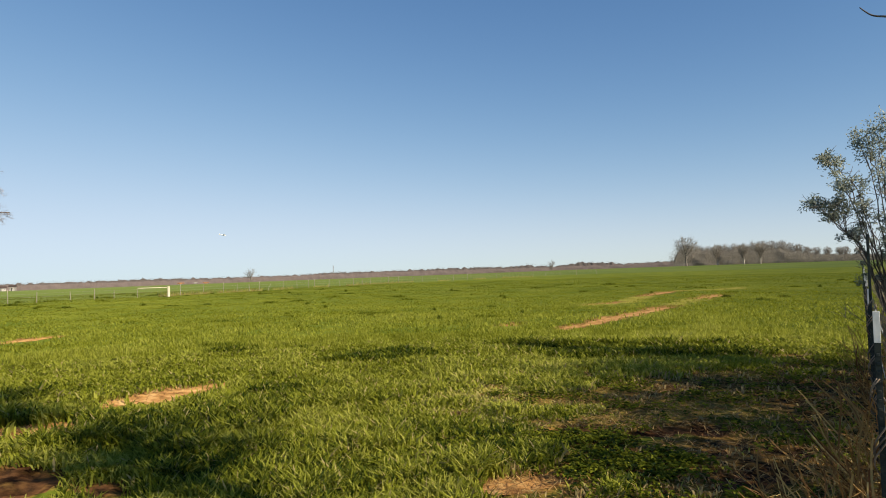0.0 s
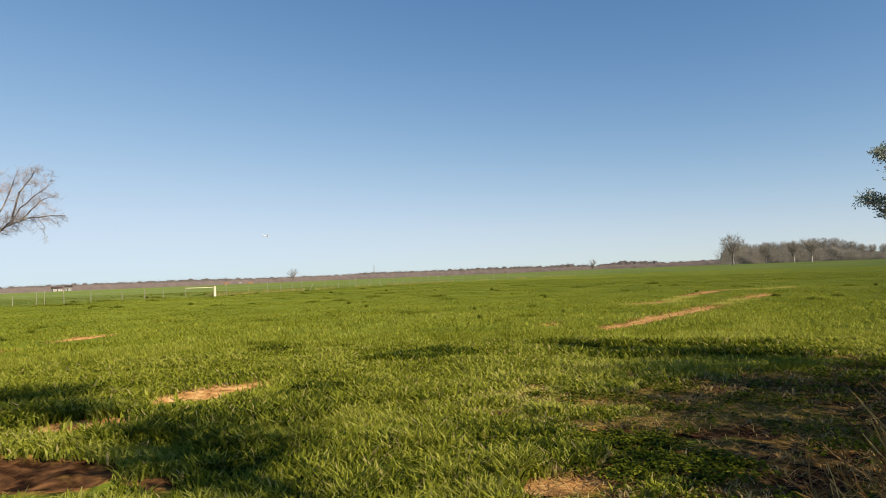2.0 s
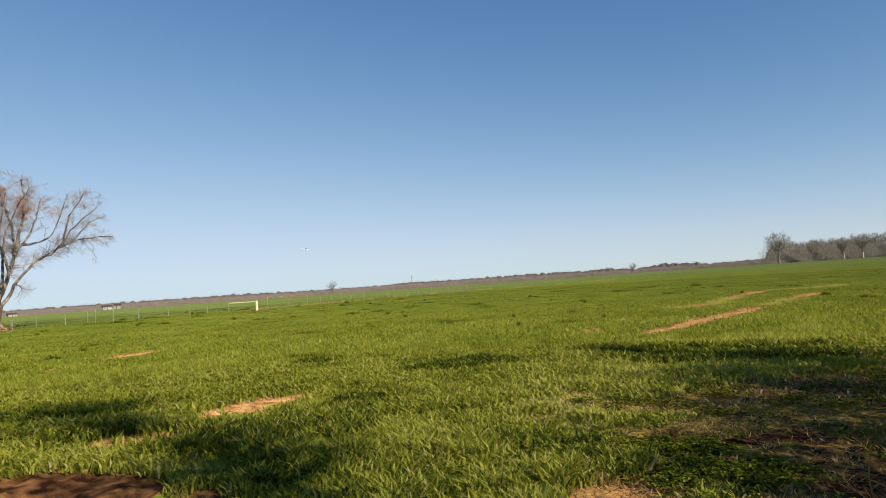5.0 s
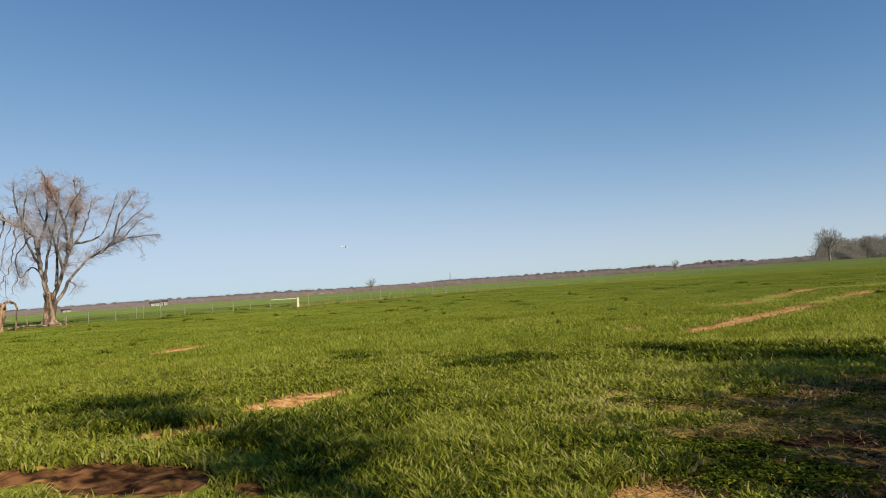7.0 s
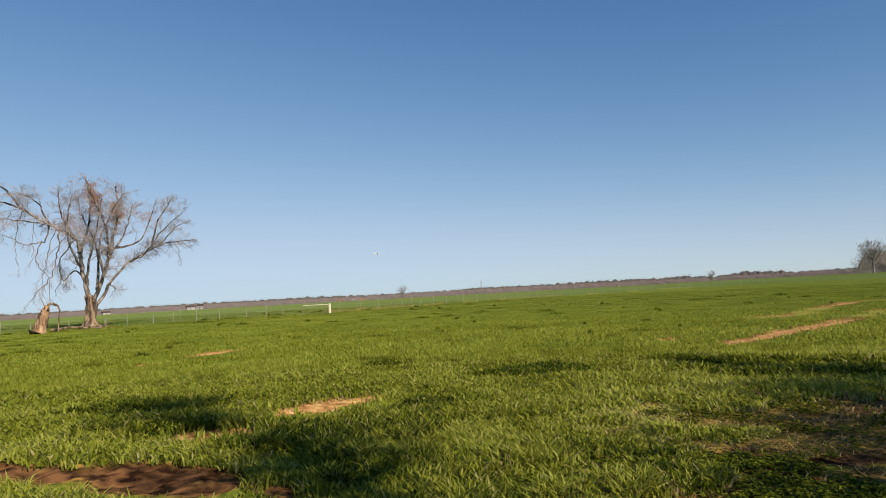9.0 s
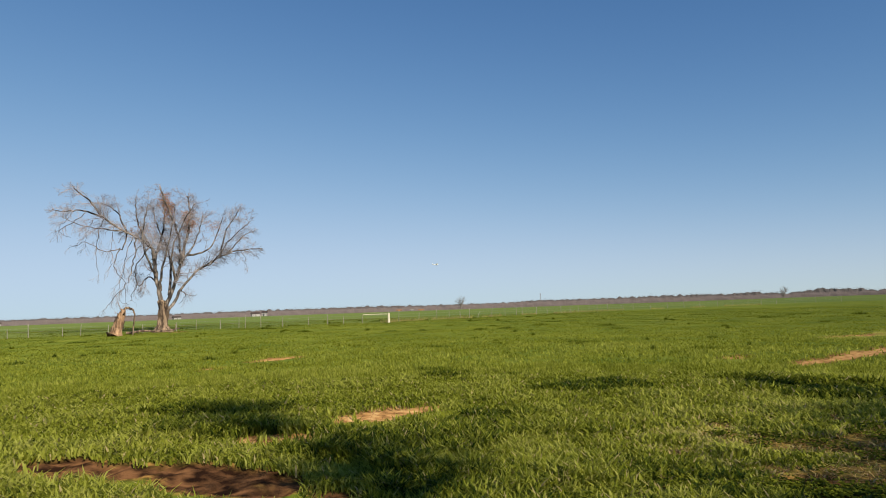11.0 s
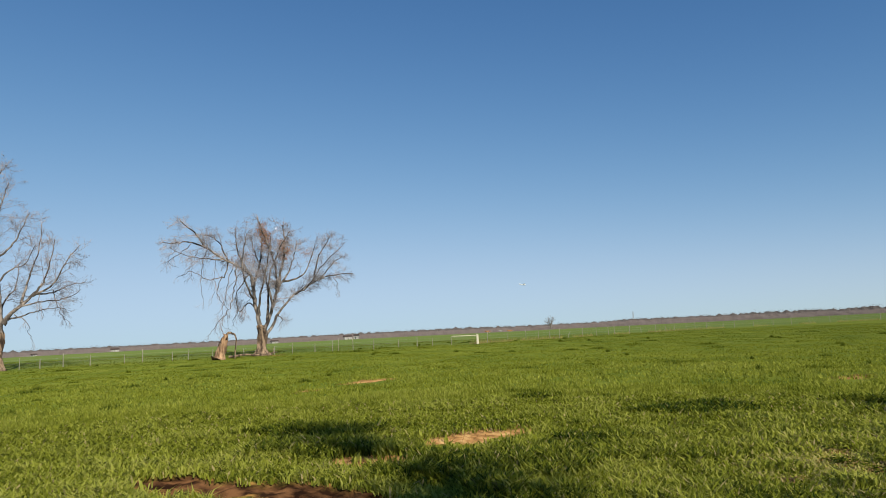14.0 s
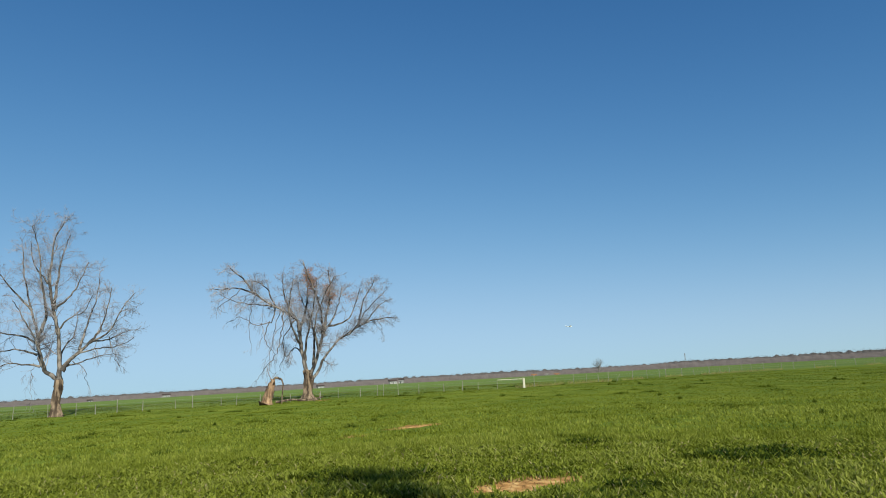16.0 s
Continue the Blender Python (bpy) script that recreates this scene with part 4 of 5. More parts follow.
# ---- distance: woods, lone trees, farm buildings ----
def woods(name, mat, dist, step_deg, tops, lo, hi, seed, leaves, size, label, vary=0.08):
    """A belt of many small crowns, each a spray of little facets over a stem, on the far side of the fields."""
    rnd = random.Random(seed)
    verts, faces, tint = [], [], []
    cols = np.arange(lo, hi, max(18.0 / dist, 0.03))  # the mass of stems: a bulging hull, rounded over at the top
    e = np.interp(cols, [t for t, _ in tops], [k for _, k in tops])
    for c, (turn, rise) in enumerate(zip(cols, e)):
        a = radians(turn)
        gx, gy = -math.sin(a) * dist, math.cos(a) * dist
        foot = float(ground_z(gx, gy)) - 0.5
        swell = 1 + 0.11 * noise.noise(Vector((turn * dist / 620, seed, 7)))
        tall = swell * (EYE + dist * math.tan(radians(float(rise))) - foot) * (0.80 + 0.14 * noise.noise(Vector((turn * dist / 400, seed, 0))) + 0.05 * noise.noise(Vector((turn * dist / 90, seed, 3))))
        streak = 0.20 * noise.noise(Vector((turn * dist / 60, seed, 5))) + 0.20 * noise.noise(Vector((turn * dist / 260, seed, 9)))
        for r in range(8):
            f = min(r / 5, 1.0)
            d = dist + (1.4 * noise.noise(Vector((turn * dist / 300, f * 2.0, seed))) + 3 * f * f + (r - 5) * 6 * (r > 5)) * tall / 10
            verts.append((-math.sin(a) * d, math.cos(a) * d, foot + tall * (f - 0.03 * (r - 5) * (r > 5))))
            tint.append(min(max(0.5 + streak + 0.2 * noise.noise(Vector((turn * dist / 40, f * 3, seed + 1))), 0), 1))
            if c and r:
                k = len(verts) - 1
                faces.append((k - 9, k - 8, k, k - 1))
    turn = lo
    while turn < hi:
        d = dist * rnd.uniform(0.93, 1.07)
        x, y = -math.sin(radians(turn)) * d, math.cos(radians(turn)) * d
        z = float(ground_z(x, y)) - 0.5
        h = EYE + d * math.tan(radians(float(np.interp(turn, [t for t, _ in tops], [e for _, e in tops])))) - z
        h *= 1 + 0.11 * noise.noise(Vector((turn * dist / 620, seed, 7)))
        h *= rnd.uniform(0.86, 0.95) if rnd.random() > 0.05 else rnd.uniform(0.96, 1.02)
        wide, tone = h * rnd.uniform(0.45, 0.75), rnd.gauss(0.5, vary)
        for _ in range(leaves):
            u = rnd.random() ** 0.6
            w = wide * math.sqrt(max(0.04, 1 - (1.7 * abs(u - 0.42)) ** 2))
            p = Vector((x + rnd.gauss(0, 0.5) * w, y + rnd.gauss(0, 0.5) * w, z + h * u))
            q = radians(turn) + rnd.gauss(0.4, 0.5)  # upright sprays of twigs and thin stems
            a = Vector((math.cos(q), math.sin(q), 0)) * size * rnd.uniform(0.25, 0.5)
            b = Vector((rnd.gauss(0, 0.3), rnd.gauss(0, 0.3), 1)) * size * rnd.uniform(0.8, 2.6) * (1.1 - 0.7 * u)
            k = len(verts)
            verts += [p - a, p + a, p + b]
            faces.append((k, k + 1, k + 2))
            tint += [min(max(tone + rnd.gauss(0, 0.10) + 0.15 * (u - 0.5), 0), 1)] * 3
        turn += step_deg * rnd.uniform(0.5, 1.5)
    tagged(mesh_object(name, verts, faces, mat, tint=tint), label, "woods", kind="stuff")


NEAR_TOPS = [(-60, 0.2), (-33, 0.28), (-28, 0.35), (-20, 0.30), (-15.6, 0.18), (-12, 0.15), (-9, 0.10), (-3, 0.10), (0, 0.12), (10, 0.06), (20, -0.12), (34, -0.12), (50, -0.30), (60, -0.34), (90, -0.2)]
RIDGE_TOPS = [(-60, 0.3), (-33, 0.35), (-19, 0.34), (-15.6, 0.24), (-15, 0.40), (-12.3, 0.54), (-11, 0.36), (-9.8, 0.16), (-7.4, 0.42), (-5.9, 0.28), (-3, 0.34), (0, 0.32), (5, 0.22), (10, 0.24), (13, 0.06), (20, 0.03),
              (25, 0.12), (28, 0.06), (34, 0.02), (45, -0.12), (51, -0.16), (57, -0.18), (64, -0.24), (90, -0.1)]
woods("far_ridge_woods", PINES, 1150, 0.10, RIDGE_TOPS, -50, 80, 31, 45, 0.55, "dark wooded ridge on the horizon")
woods("distant_woods", WOODS, 620, 0.10, NEAR_TOPS, -50, 80, 32, 30, 0.42, "grey-pink belt of bare winter woods")


def far_tree(turn, dist, height, spread, seed, label, mat=BARE_TREE, trunk_mat=None, n=11, haze=1100):
    rnd = random.Random(seed)
    x, y = -math.sin(radians(turn)) * dist, math.cos(radians(turn)) * dist
    thing = stand("far_tree", x, y, rnd.uniform(0, 360), 0.2, label, "tree", "bare trees at the field's edge")
    trunk = Wood()
    line = smooth_line([(0, 0, 0), (rnd.uniform(-.2, .2), 0, height * 0.22), (rnd.uniform(-.3, .3), 0, height * 0.42)], 3, 0.05, rnd)
    trunk.tube(line, [height * 0.034 * (1 - 0.07 * k) for k in range(len(line))], 7)
    trunk.build("trunk", trunk_mat or mat, thing)
    crown = Wood()
    for k in range(n):
        q = 2 * math.pi * k / n + rnd.uniform(-0.3, 0.3)
        p = line[rnd.randint(2, len(line) - 1)]
        w = Vector((math.cos(q) * spread, math.sin(q) * spread, rnd.uniform(0.5, 1.5)))
        sub = shoot(p, w, height * rnd.uniform(0.45, 0.62), 0.12, 6, rnd, 0.10)
        rr = [height * 0.016 * (1 - 0.13 * s) for s in range(7)]
        crown.tube(sub, rr, 4)
        twigs_on(crown, sub, rr, rnd, height * 0.055, height * 0.24, 1, 0.10, 0.0, 0.15, 0.026)
    crown.build("crown", mat, thing)
    verts, faces, tint = [], [], []
    for _ in range(haze):
        q = Vector([rnd.gauss(0, 1) for _ in range(3)]).normalized() * rnd.random() ** 0.42
        p = Vector((q.x * height * 0.46 * spread, q.y * height * 0.46 * spread, height * (0.66 + 0.33 * q.z)))
        a = Vector((rnd.gauss(0, 1), rnd.gauss(0, 1), 0)).normalized() * height * 0.007
        k = len(verts)
        verts += [p - a, p + a, p + (Vector((q.x, q.y, q.z + 0.6)).normalized() + Vector([rnd.gauss(0, 0.3) for _ in range(3)])) * height * rnd.uniform(0.04, 0.10)]
        faces.append((k, k + 1, k + 2))
        tint += [min(max(rnd.gauss(0.6, 0.2), 0), 1)] * 3
    tagged(mesh_object("twig_haze", verts, faces, THICKET, thing, tint=tint), kind="stuff")


far_tree(-20.9, 262, 11.4, 0.85, 2090, "bare rounded tree standing before a windbreak")
for turn, dist, height in ((-23.3, 270, 7.8), (-25.3, 268, 8.0), (-26.5, 270, 8.2)):
    far_tree(turn, dist, height, 0.6, int(-turn * 100), "bare rounded tree with a pale trunk", trunk_mat=PALE_TRUNK)
scatter = random.Random(12)
for k in range(18):  # the row within the thicket, lower towards its end
    turn = -21.9 - 0.66 * k + scatter.uniform(-0.15, 0.15)
    height = float(np.interp(-turn, [21, 28, 30, 34], [9.0, 9.5, 6.5, 5.7])) * scatter.uniform(0.96, 1.05)
    far_tree(turn, scatter.uniform(303, 318), height, 0.6, int(-turn * 100), "bare grey-brown tree in a windbreak")
far_tree(16.8, 520, 12.0, 0.9, 71, "lone bare tree standing above the woods", haze=260)
far_tree(-9.65, 560, 10.0, 0.8, 72, "lone bare tree standing above the woods", haze=260)
woods("windbreak_thicket", THICKET, 300, 0.08, [(-36, 0.3), (-31, 0.45), (-29, 0.85), (-27.9, 1.35), (-26.5, 1.15), (-25, 1.35), (-23.6, 1.2), (-22.2, 1.3), (-21.5, 1.5), (-20.9, 1.8), (-20.2, 1.2), (-19.9, 0.3)], -36, -19.9, 33, 130, 0.26, "bare grey windbreak thicket behind the crest", 0.16)


def mast():
    d, turn = 900, 9.75
    x, y = -math.sin(radians(turn)) * d, math.cos(radians(turn)) * d
    thing = stand("radio_mast", x, y, 0, 1.0, "slim grey mast rising above the ridge", "mast")
    top = EYE + d * math.tan(radians(0.68)) - float(ground_z(x, y)) + 1
    w = Wood()
    for q in range(3):
        o = Vector((math.cos(q * 2.09), math.sin(q * 2.09), 0))
        w.tube([o * 0.9, o * 0.5 + Vector((0, 0, top))], [0.22, 0.16], 4)
    w.build("lattice_leg", BARE_TREE, thing)
    w = Wood()
    for k in range(14):
        z0, z1 = top * k / 14, top * (k + 1) / 14
        a, b = Vector((math.cos(k * 2.09), math.sin(k * 2.09), 0)), Vector((math.cos((k + 1) * 2.09), math.sin((k + 1) * 2.09), 0))
        w.tube([a * 0.8 + Vector((0, 0, z0)), b * 0.7 + Vector((0, 0, z1))], [0.1, 0.1], 3)
    w.build("bracing", BARE_TREE, thing)


mast()


def house(turn, dist, length, depth, wall_h, label, spin):
    x, y = -math.sin(radians(turn)) * dist, math.cos(radians(turn)) * dist
    thing = stand("farmhouse", x, y, turn + spin, 0.1, label, "house", "farm buildings across the fields")
    bm = bmesh.new()
    box(bm, length, depth, wall_h, (0, 0, wall_h / 2))
    part("wall", bm, SIDING, thing)
    bm = bmesh.new()
    ridge = wall_h + depth * 0.28
    a = [bm.verts.new(p) for p in ((-length / 2 - .4, -depth / 2 - .4, wall_h + .01), (length / 2 + .4, -depth / 2 - .4, wall_h + .01), (length / 2 + .4, depth / 2 + .4, wall_h + .01), (-length / 2 - .4, depth / 2 + .4, wall_h + .01),
                                   (-length / 2 - .4, 0, ridge), (length / 2 + .4, 0, ridge))]
    for f in ((0, 1, 5, 4), (2, 3, 4, 5), (0, 4, 3), (1, 2, 5), (3, 2, 1, 0)):
        bm.faces.new([a[k] for k in f])
    part("roof", bm, ROOF, thing)
    for k in range(3):
        across, bm = length * (k - 1) * 0.3, bmesh.new()
        if k == 1:
            box(bm, 0.36, 0.12, wall_h * 0.75, (across, -depth / 2 - 0.02, wall_h * 0.375))
            part("door", bm, GLASS_DARK, thing)
            continue
        box(bm, 0.40, 0.10, 0.48, (across, -depth / 2 - 0.02, wall_h * 0.55))
        window = part("window", bm, WHITE, thing)
        bm = bmesh.new()
        box(bm, 0.32, 0.12, 0.40, (across, -depth / 2 - 0.02, wall_h * 0.55))
        part("pane", bm, GLASS_DARK, window, "dark glass pane")


house(34.75, 330, 3.6, 3.0, 1.45, "small white shed with a brown roof", 8)
house(34.0, 338, 2.0, 2.6, 2.0, "small white barn with a dark roof", -20)
house(41.0, 420, 4.0, 3.0, 1.6, "small pale farmhouse with a dark roof", 15)
house(53.3, 420, 4.0, 3.0, 1.7, "small white farm shed by the woods", 0)
house(58.7, 440, 2.2, 2.2, 1.4, "small pale barn by the woods", 25)


def wagon(turn, dist, length, mat, label):
    x, y = -math.sin(radians(turn)) * dist, math.cos(radians(turn)) * dist
    thing = stand("farm_wagon", x, y, turn, 0, label, "farm wagon", "farm wagons across the field")
    bm = bmesh.new()
    box(bm, length, 2.0, 0.30, (0, 0, 0.70), 0.04)
    box(bm, length, 0.1, 0.55, (0, 0.95, 1.05), 0.03)
    box(bm, length * 0.8, 0.1, 0.40, (length * 0.1, -0.95, 1.0), 0.03)
    box(bm, 0.1, 1.8, 0.75, (length * 0.48, 0, 1.15), 0.03)
    part("body", bm, mat, thing)
    for sx in (-0.32, 0.32):
        for sy in (-0.9, 0.9):
            bm = bmesh.new()
            bmesh.ops.create_cone(bm, cap_ends=True, segments=16, radius1=0.5, radius2=0.5, depth=0.28, matrix=Matrix.Translation((length * sx, sy, 0.5)) @ Matrix.Rotation(math.pi / 2, 4, "X"))
            wheel = part("wheel", bm, RUBBER, thing)
            bm = bmesh.new()
            bmesh.ops.create_cone(bm, cap_ends=True, segments=12, radius1=0.26, radius2=0.26, depth=0.31, matrix=Matrix.Translation((length * sx, sy, 0.5)) @ Matrix.Rotation(math.pi / 2, 4, "X"))
            part("rim", bm, SIDING, wheel, "pale steel rim")


wagon(22.35, 380, 3.4, ORANGE, "faded orange farm wagon with sideboards")
wagon(21.2, 400, 2.0, SIDING, "small white farm trailer")
wagon(20.4, 420, 3.6, ORANGE, "long low orange farm trailer")


# ---- fence line with brush beside the camera ----
ALONG = Vector((2.379, 3.631, 0)).normalized()
ACROSS = Vector((ALONG.y, -ALONG.x, 0))
NEAR_POST = Vector((2.607, 3.862, 0))


def t_post(at, height, white, label, wide=0.034):
    thing = stand("fence_post", at.x, at.y, -33, 0, label, "fence post", "steel posts of the boundary fence")
    bm = bmesh.new()
    box(bm, wide, 0.006, height + 0.3 - white, (0, 0, (height - white - 0.3) / 2), 0.001)
    box(bm, 0.008, 0.038, height + 0.3 - white, (0, 0.02, (height - white - 0.3) / 2), 0.001)
    shaft = part("shaft", bm, POST_DARK, thing)
    bm = bmesh.new()
    box(bm, 0.016, 0.010, 0.014, (0, -0.007, 0), 0.001)
    stud = part("stud", bm, POST_DARK, shaft)
    stud.location.z = 0.1
    for k in range(1, int((height - white - 0.1) / 0.055)):
        again = new("stud", stud.data)
        again.parent, again.location.z = shaft, 0.1 + 0.055 * k
    if white:
        bm = bmesh.new()
        box(bm, 0.036, 0.009, white, (0, 0, height - white / 2), 0.001)
        box(bm, 0.010, 0.040, white, (0, 0.021, height - white / 2), 0.001)
        part("tip", bm, POST_WHITE, thing, "chipped white painted tip")


def post_vine(at, height, seed):
    """Pale stems wound round a post."""
    rnd = random.Random(seed)
    thing = stand("vine", at.x, at.y, 0, 0, "pale dry vine wound round a fence post", "vine", "dry vines on the fence")
    w = Wood()
    for k in range(3):
        q, pts = rnd.uniform(0, 6), []
        turns = rnd.uniform(2.0, 3.5)
        for s in range(26):
            f = s / 25
            pts.append(Vector((math.cos(q + f * turns * 6.28) * 0.045, math.sin(q + f * turns * 6.28) * 0.045, f * height)))
        w.tube(pts, [0.007 - 0.003 * s / 25 for s in range(26)], 5)
    w.build("stem", VINE, thing)


def boundary_fence():
    for k, (d, h, white) in enumerate(((0.0, 1.35, 0.19), (4.3, 1.35, 0.19), (8.6, 1.4, 0.19), (12.9, 1.35, 0.19), (17.4, 1.4, 0.19), (22, 1.4, 0.0), (27, 1.4, 0.0), (33, 1.4, 0.0))):
        t_post(NEAR_POST + ALONG * d, h, white, "dark green steel fence post with a white tip" if white else "dark steel fence post in brush")
    p = NEAR_POST + ALONG * 2.75
    t_post(p, 1.93, 0.0, wide=0.024, label= "tall dark steel post in the boundary fence")
    post_vine(NEAR_POST, 0.95, 4)
    post_vine(p, 1.3, 5)
    thing = stand("wire_fence", NEAR_POST.x, NEAR_POST.y, 0, 0, "sagging barbed wire of the boundary fence", "fence wire")
    for z in (0.35, 0.65, 0.95, 1.22):
        w = Wood()
        pts = [ALONG * d + ACROSS * 0.03 + Vector((0, 0, z - 0.03 * math.sin(math.pi * (d % 4.3) / 4.3))) for d in np.arange(0, 33, 1.075)]
        w.tube(pts, [0.0022] * len(pts), 4)
        for d in np.arange(0.1, 12, 0.12):
            q = ALONG * float(d) + ACROSS * 0.03 + Vector((0, 0, z - 0.03 * math.sin(math.pi * (d % 4.3) / 4.3)))
            w.tube([q - Vector((0, 0, 0.012)), q + Vector((0, 0, 0.012))], [0.0018, 0.0012], 3)
        w.build("strand", WIRE, thing)


boundary_fence()


def shrub(x, y, height, spread, seed, stems, leafy, label, lean=(0, 0), leaf_size=0.06, count=40, name="shrub", bark=BARK_DARK, clump=0.15):
    """An upright many-stemmed shrub with leaf clumps towards the ends."""
    rnd = random.Random(seed)
    thing = stand(name, x, y, 0, 0.03, label, "shrub", "shrubs along the fence")
    ends = []
    for k in range(stems):
        wood = Wood()
        q = 2 * math.pi * k / stems + rnd.uniform(-0.4, 0.4)
        w = Vector((math.cos(q) * spread + lean[0], math.sin(q) * spread + lean[1], 1.0))
        line = shoot(Vector((rnd.gauss(0, 0.12), rnd.gauss(0, 0.12), 0)), w, height * rnd.uniform(0.75, 1.08), 0.10, 8, rnd, 0.03)
        rr = [0.035 * height / 4 * (1 - 0.1 * s) for s in range(9)]
        wood.tube(line, rr, 5)
        ends.append(line[-1])
        for _ in range(9):
            s = rnd.randint(3, 7)
            sub = shoot(line[s], side_way((line[s + 1] - line[s]).normalized(), rnd.uniform(0.4, 0.9), rnd), height * rnd.uniform(0.16, 0.30), 0.16, 5, rnd, 0.06)
            wood.tube(sub, [rr[s] * 0.5 * (1 - 0.14 * i) for i in range(6)], 4)
            ends += [sub[-1], sub[3]] if rnd.random() < 0.7 else [sub[-1]]
            for _ in range(3):
                t = shoot(sub[rnd.randint(1, 4)], side_way((sub[-1] - sub[0]).normalized(), 0.7, rnd), height * 0.09, 0.2, 3, rnd, 0.05)
                wood.tube(t, [0.006, 0.005, 0.004, 0.003], 3)
                ends.append(t[-1])
        wood.build("stem", bark, thing)
    if leafy:
        spots = [(p, clump * height / 3) for p in ends if p.z > 0.6 * height and rnd.random() < leafy]
        leaf_cloud("leaves", spots, count, leaf_size, EVERGREEN, thing, rnd, "small grey-green leaves", (0.35, 0.95), 0.8)
    return thing


def at_fence(d, off):
    p = ALONG * d + ACROSS * off
    return p.x, p.y


def leaning_shrub():
    """A tall evergreen shrub that leans out of the fence line, its leaves in separate clumps at the branch ends."""
    turn, d = -35.4, 11.5
    thing = stand("shrub", -math.sin(radians(turn)) * d, math.cos(radians(turn)) * d, turn, 0.03, "tall evergreen shrub with grey-green leaf clumps by the fence", "shrub", "shrubs along the fence")
    rnd = random.Random(41)
    clumps = [(-1.04, 2.61, 0.13), (-0.79, 2.41, 0.13), (-0.71, 2.60, 0.11), (-0.84, 3.25, 0.13), (-0.70, 3.16, 0.11), (-0.49, 2.88, 0.16), (-0.60, 2.84, 0.11), (-0.38, 3.52, 0.14), (-0.16, 3.60, 0.19), (-0.25, 3.32, 0.17),
              (-0.13, 3.05, 0.22), (-0.03, 3.74, 0.16), (-0.57, 2.50, 0.13), (-0.35, 2.44, 0.13), (0.22, 3.62, 0.22), (0.42, 3.30, 0.22), (0.30, 2.90, 0.22), (0.62, 2.80, 0.2), (0.12, 2.62, 0.16), (-0.92, 2.52, 0.10)]
    spots = []
    for k, (x, z, size) in enumerate(clumps):
        deep, foot = rnd.uniform(-0.25, 0.25), rnd.uniform(-0.05, 0.25)
        low = [(-0.39, deep, 1.80), (-0.58, deep, 2.11)] if z < 2.66 and x < -0.5 else [(0.30 * x, 0.6 * deep, 0.50 * z), (0.62 * x, deep, 0.80 * z)]
        line = smooth_line([(foot, 0, 0), (0.3 * foot + 0.08 * x, 0.3 * deep, 0.26 * z), *low, (x, deep, z)], 4, 0.03, rnd)
        n = len(line) - 1
        wood = Wood()
        wood.tube(line, [0.015 * (1 - 0.72 * i / n) for i in range(n + 1)], 5)
        for i in range(int(n * 0.4), n + 1):
            for _ in range(2):
                t = shoot(line[i], Vector((rnd.gauss(0, 1), rnd.gauss(0, 1), rnd.uniform(0.2, 1.2))), rnd.uniform(0.12, 0.30), 0.2, 4, rnd, 0.08)
                wood.tube(t, [0.005, 0.0045, 0.004, 0.0035, 0.003], 3)
                if rnd.random() < 0.20:
                    spots.append((t[-1], 0.07))
        wood.build("stem", BARK_DARK, thing)
        spots += [(Vector((x, deep, z)) + Vector([rnd.gauss(0, 0.40) for _ in range(3)]) * size, size * 0.78) for _ in range(5)]
    leaf_cloud("leaves", spots, 62, 0.042, EVERGREEN, thing, rnd, "small grey-green leaves", (0.3, 1.0), 0.8)


leaning_shrub()
for k, (d, off, h, leafy) in enumerate(((4.6, 1.6, 2.0, 0.55), (5.4, 1.6, 2.3, 0.6), (6.1, 1.6, 2.55, 0.65), (6.8, 1.6, 2.6, 0.36), (7.4, 1.6, 2.6, 0.28), (8.0, 1.7, 2.85, 0.32), (8.6, 1.6, 3.0, 0.55), (9.2, 1.7, 3.3, 0.85),
                                        (9.8, 1.6, 3.4, 0.9), (10.4, 1.7, 3.5, 0.85), (11.0, 1.6, 3.4, 0.7), (11.7, 1.7, 3.2, 0.7), (17, 2.2, 2.0, 0.1), (21, 1.7, 1.8, 0.05), (27, 1.6, 2.0, 0.05), (36, 1.6, 2.4, 0.05))):
    x, y = at_fence(d, off)
    shrub(x, y, h, 0.30, 50 + k, 10, leafy, "leafy fence-line shrub over dry brush", (0.08, -0.05), 0.052, 15)


def brush(d0, d1, off0, off1, count, height, seed, label):
    """Tangled bare stems and brambles along the fence."""
    rnd = random.Random(seed)
    x, y = at_fence((d0 + d1) / 2, (off0 + off1) / 2)
    base, wood = Vector((x, y, float(ground_z(x, y)))), Wood()
    for _ in range(count):
        px, py = at_fence(rnd.uniform(d0, d1), rnd.uniform(off0, off1))
        s = Vector((px, py, float(ground_z(px, py)) - 0.02)) - base
        line = shoot(s, Vector((rnd.gauss(0.03, 0.10), rnd.gauss(-0.02, 0.10), 1)), height * rnd.uniform(0.5, 1.15), 0.13, 6, rnd, -0.01)
        wood.tube(line, [0.007 * (1 - 0.12 * k) for k in range(7)], 4)
        for _ in range(4):
            t = shoot(line[rnd.randint(2, 5)], Vector((rnd.gauss(0, 0.8), rnd.gauss(0, 0.8), rnd.gauss(1.2, 0.5))), height * 0.15, 0.25, 3, rnd)
            wood.tube(t, [0.004, 0.0035, 0.003, 0.002], 3)
    thing = wood.build("brush", VINE, None)
    thing.matrix_world = Matrix.Translation(base)
    tagged(thing, label, "brush", kind="stuff")


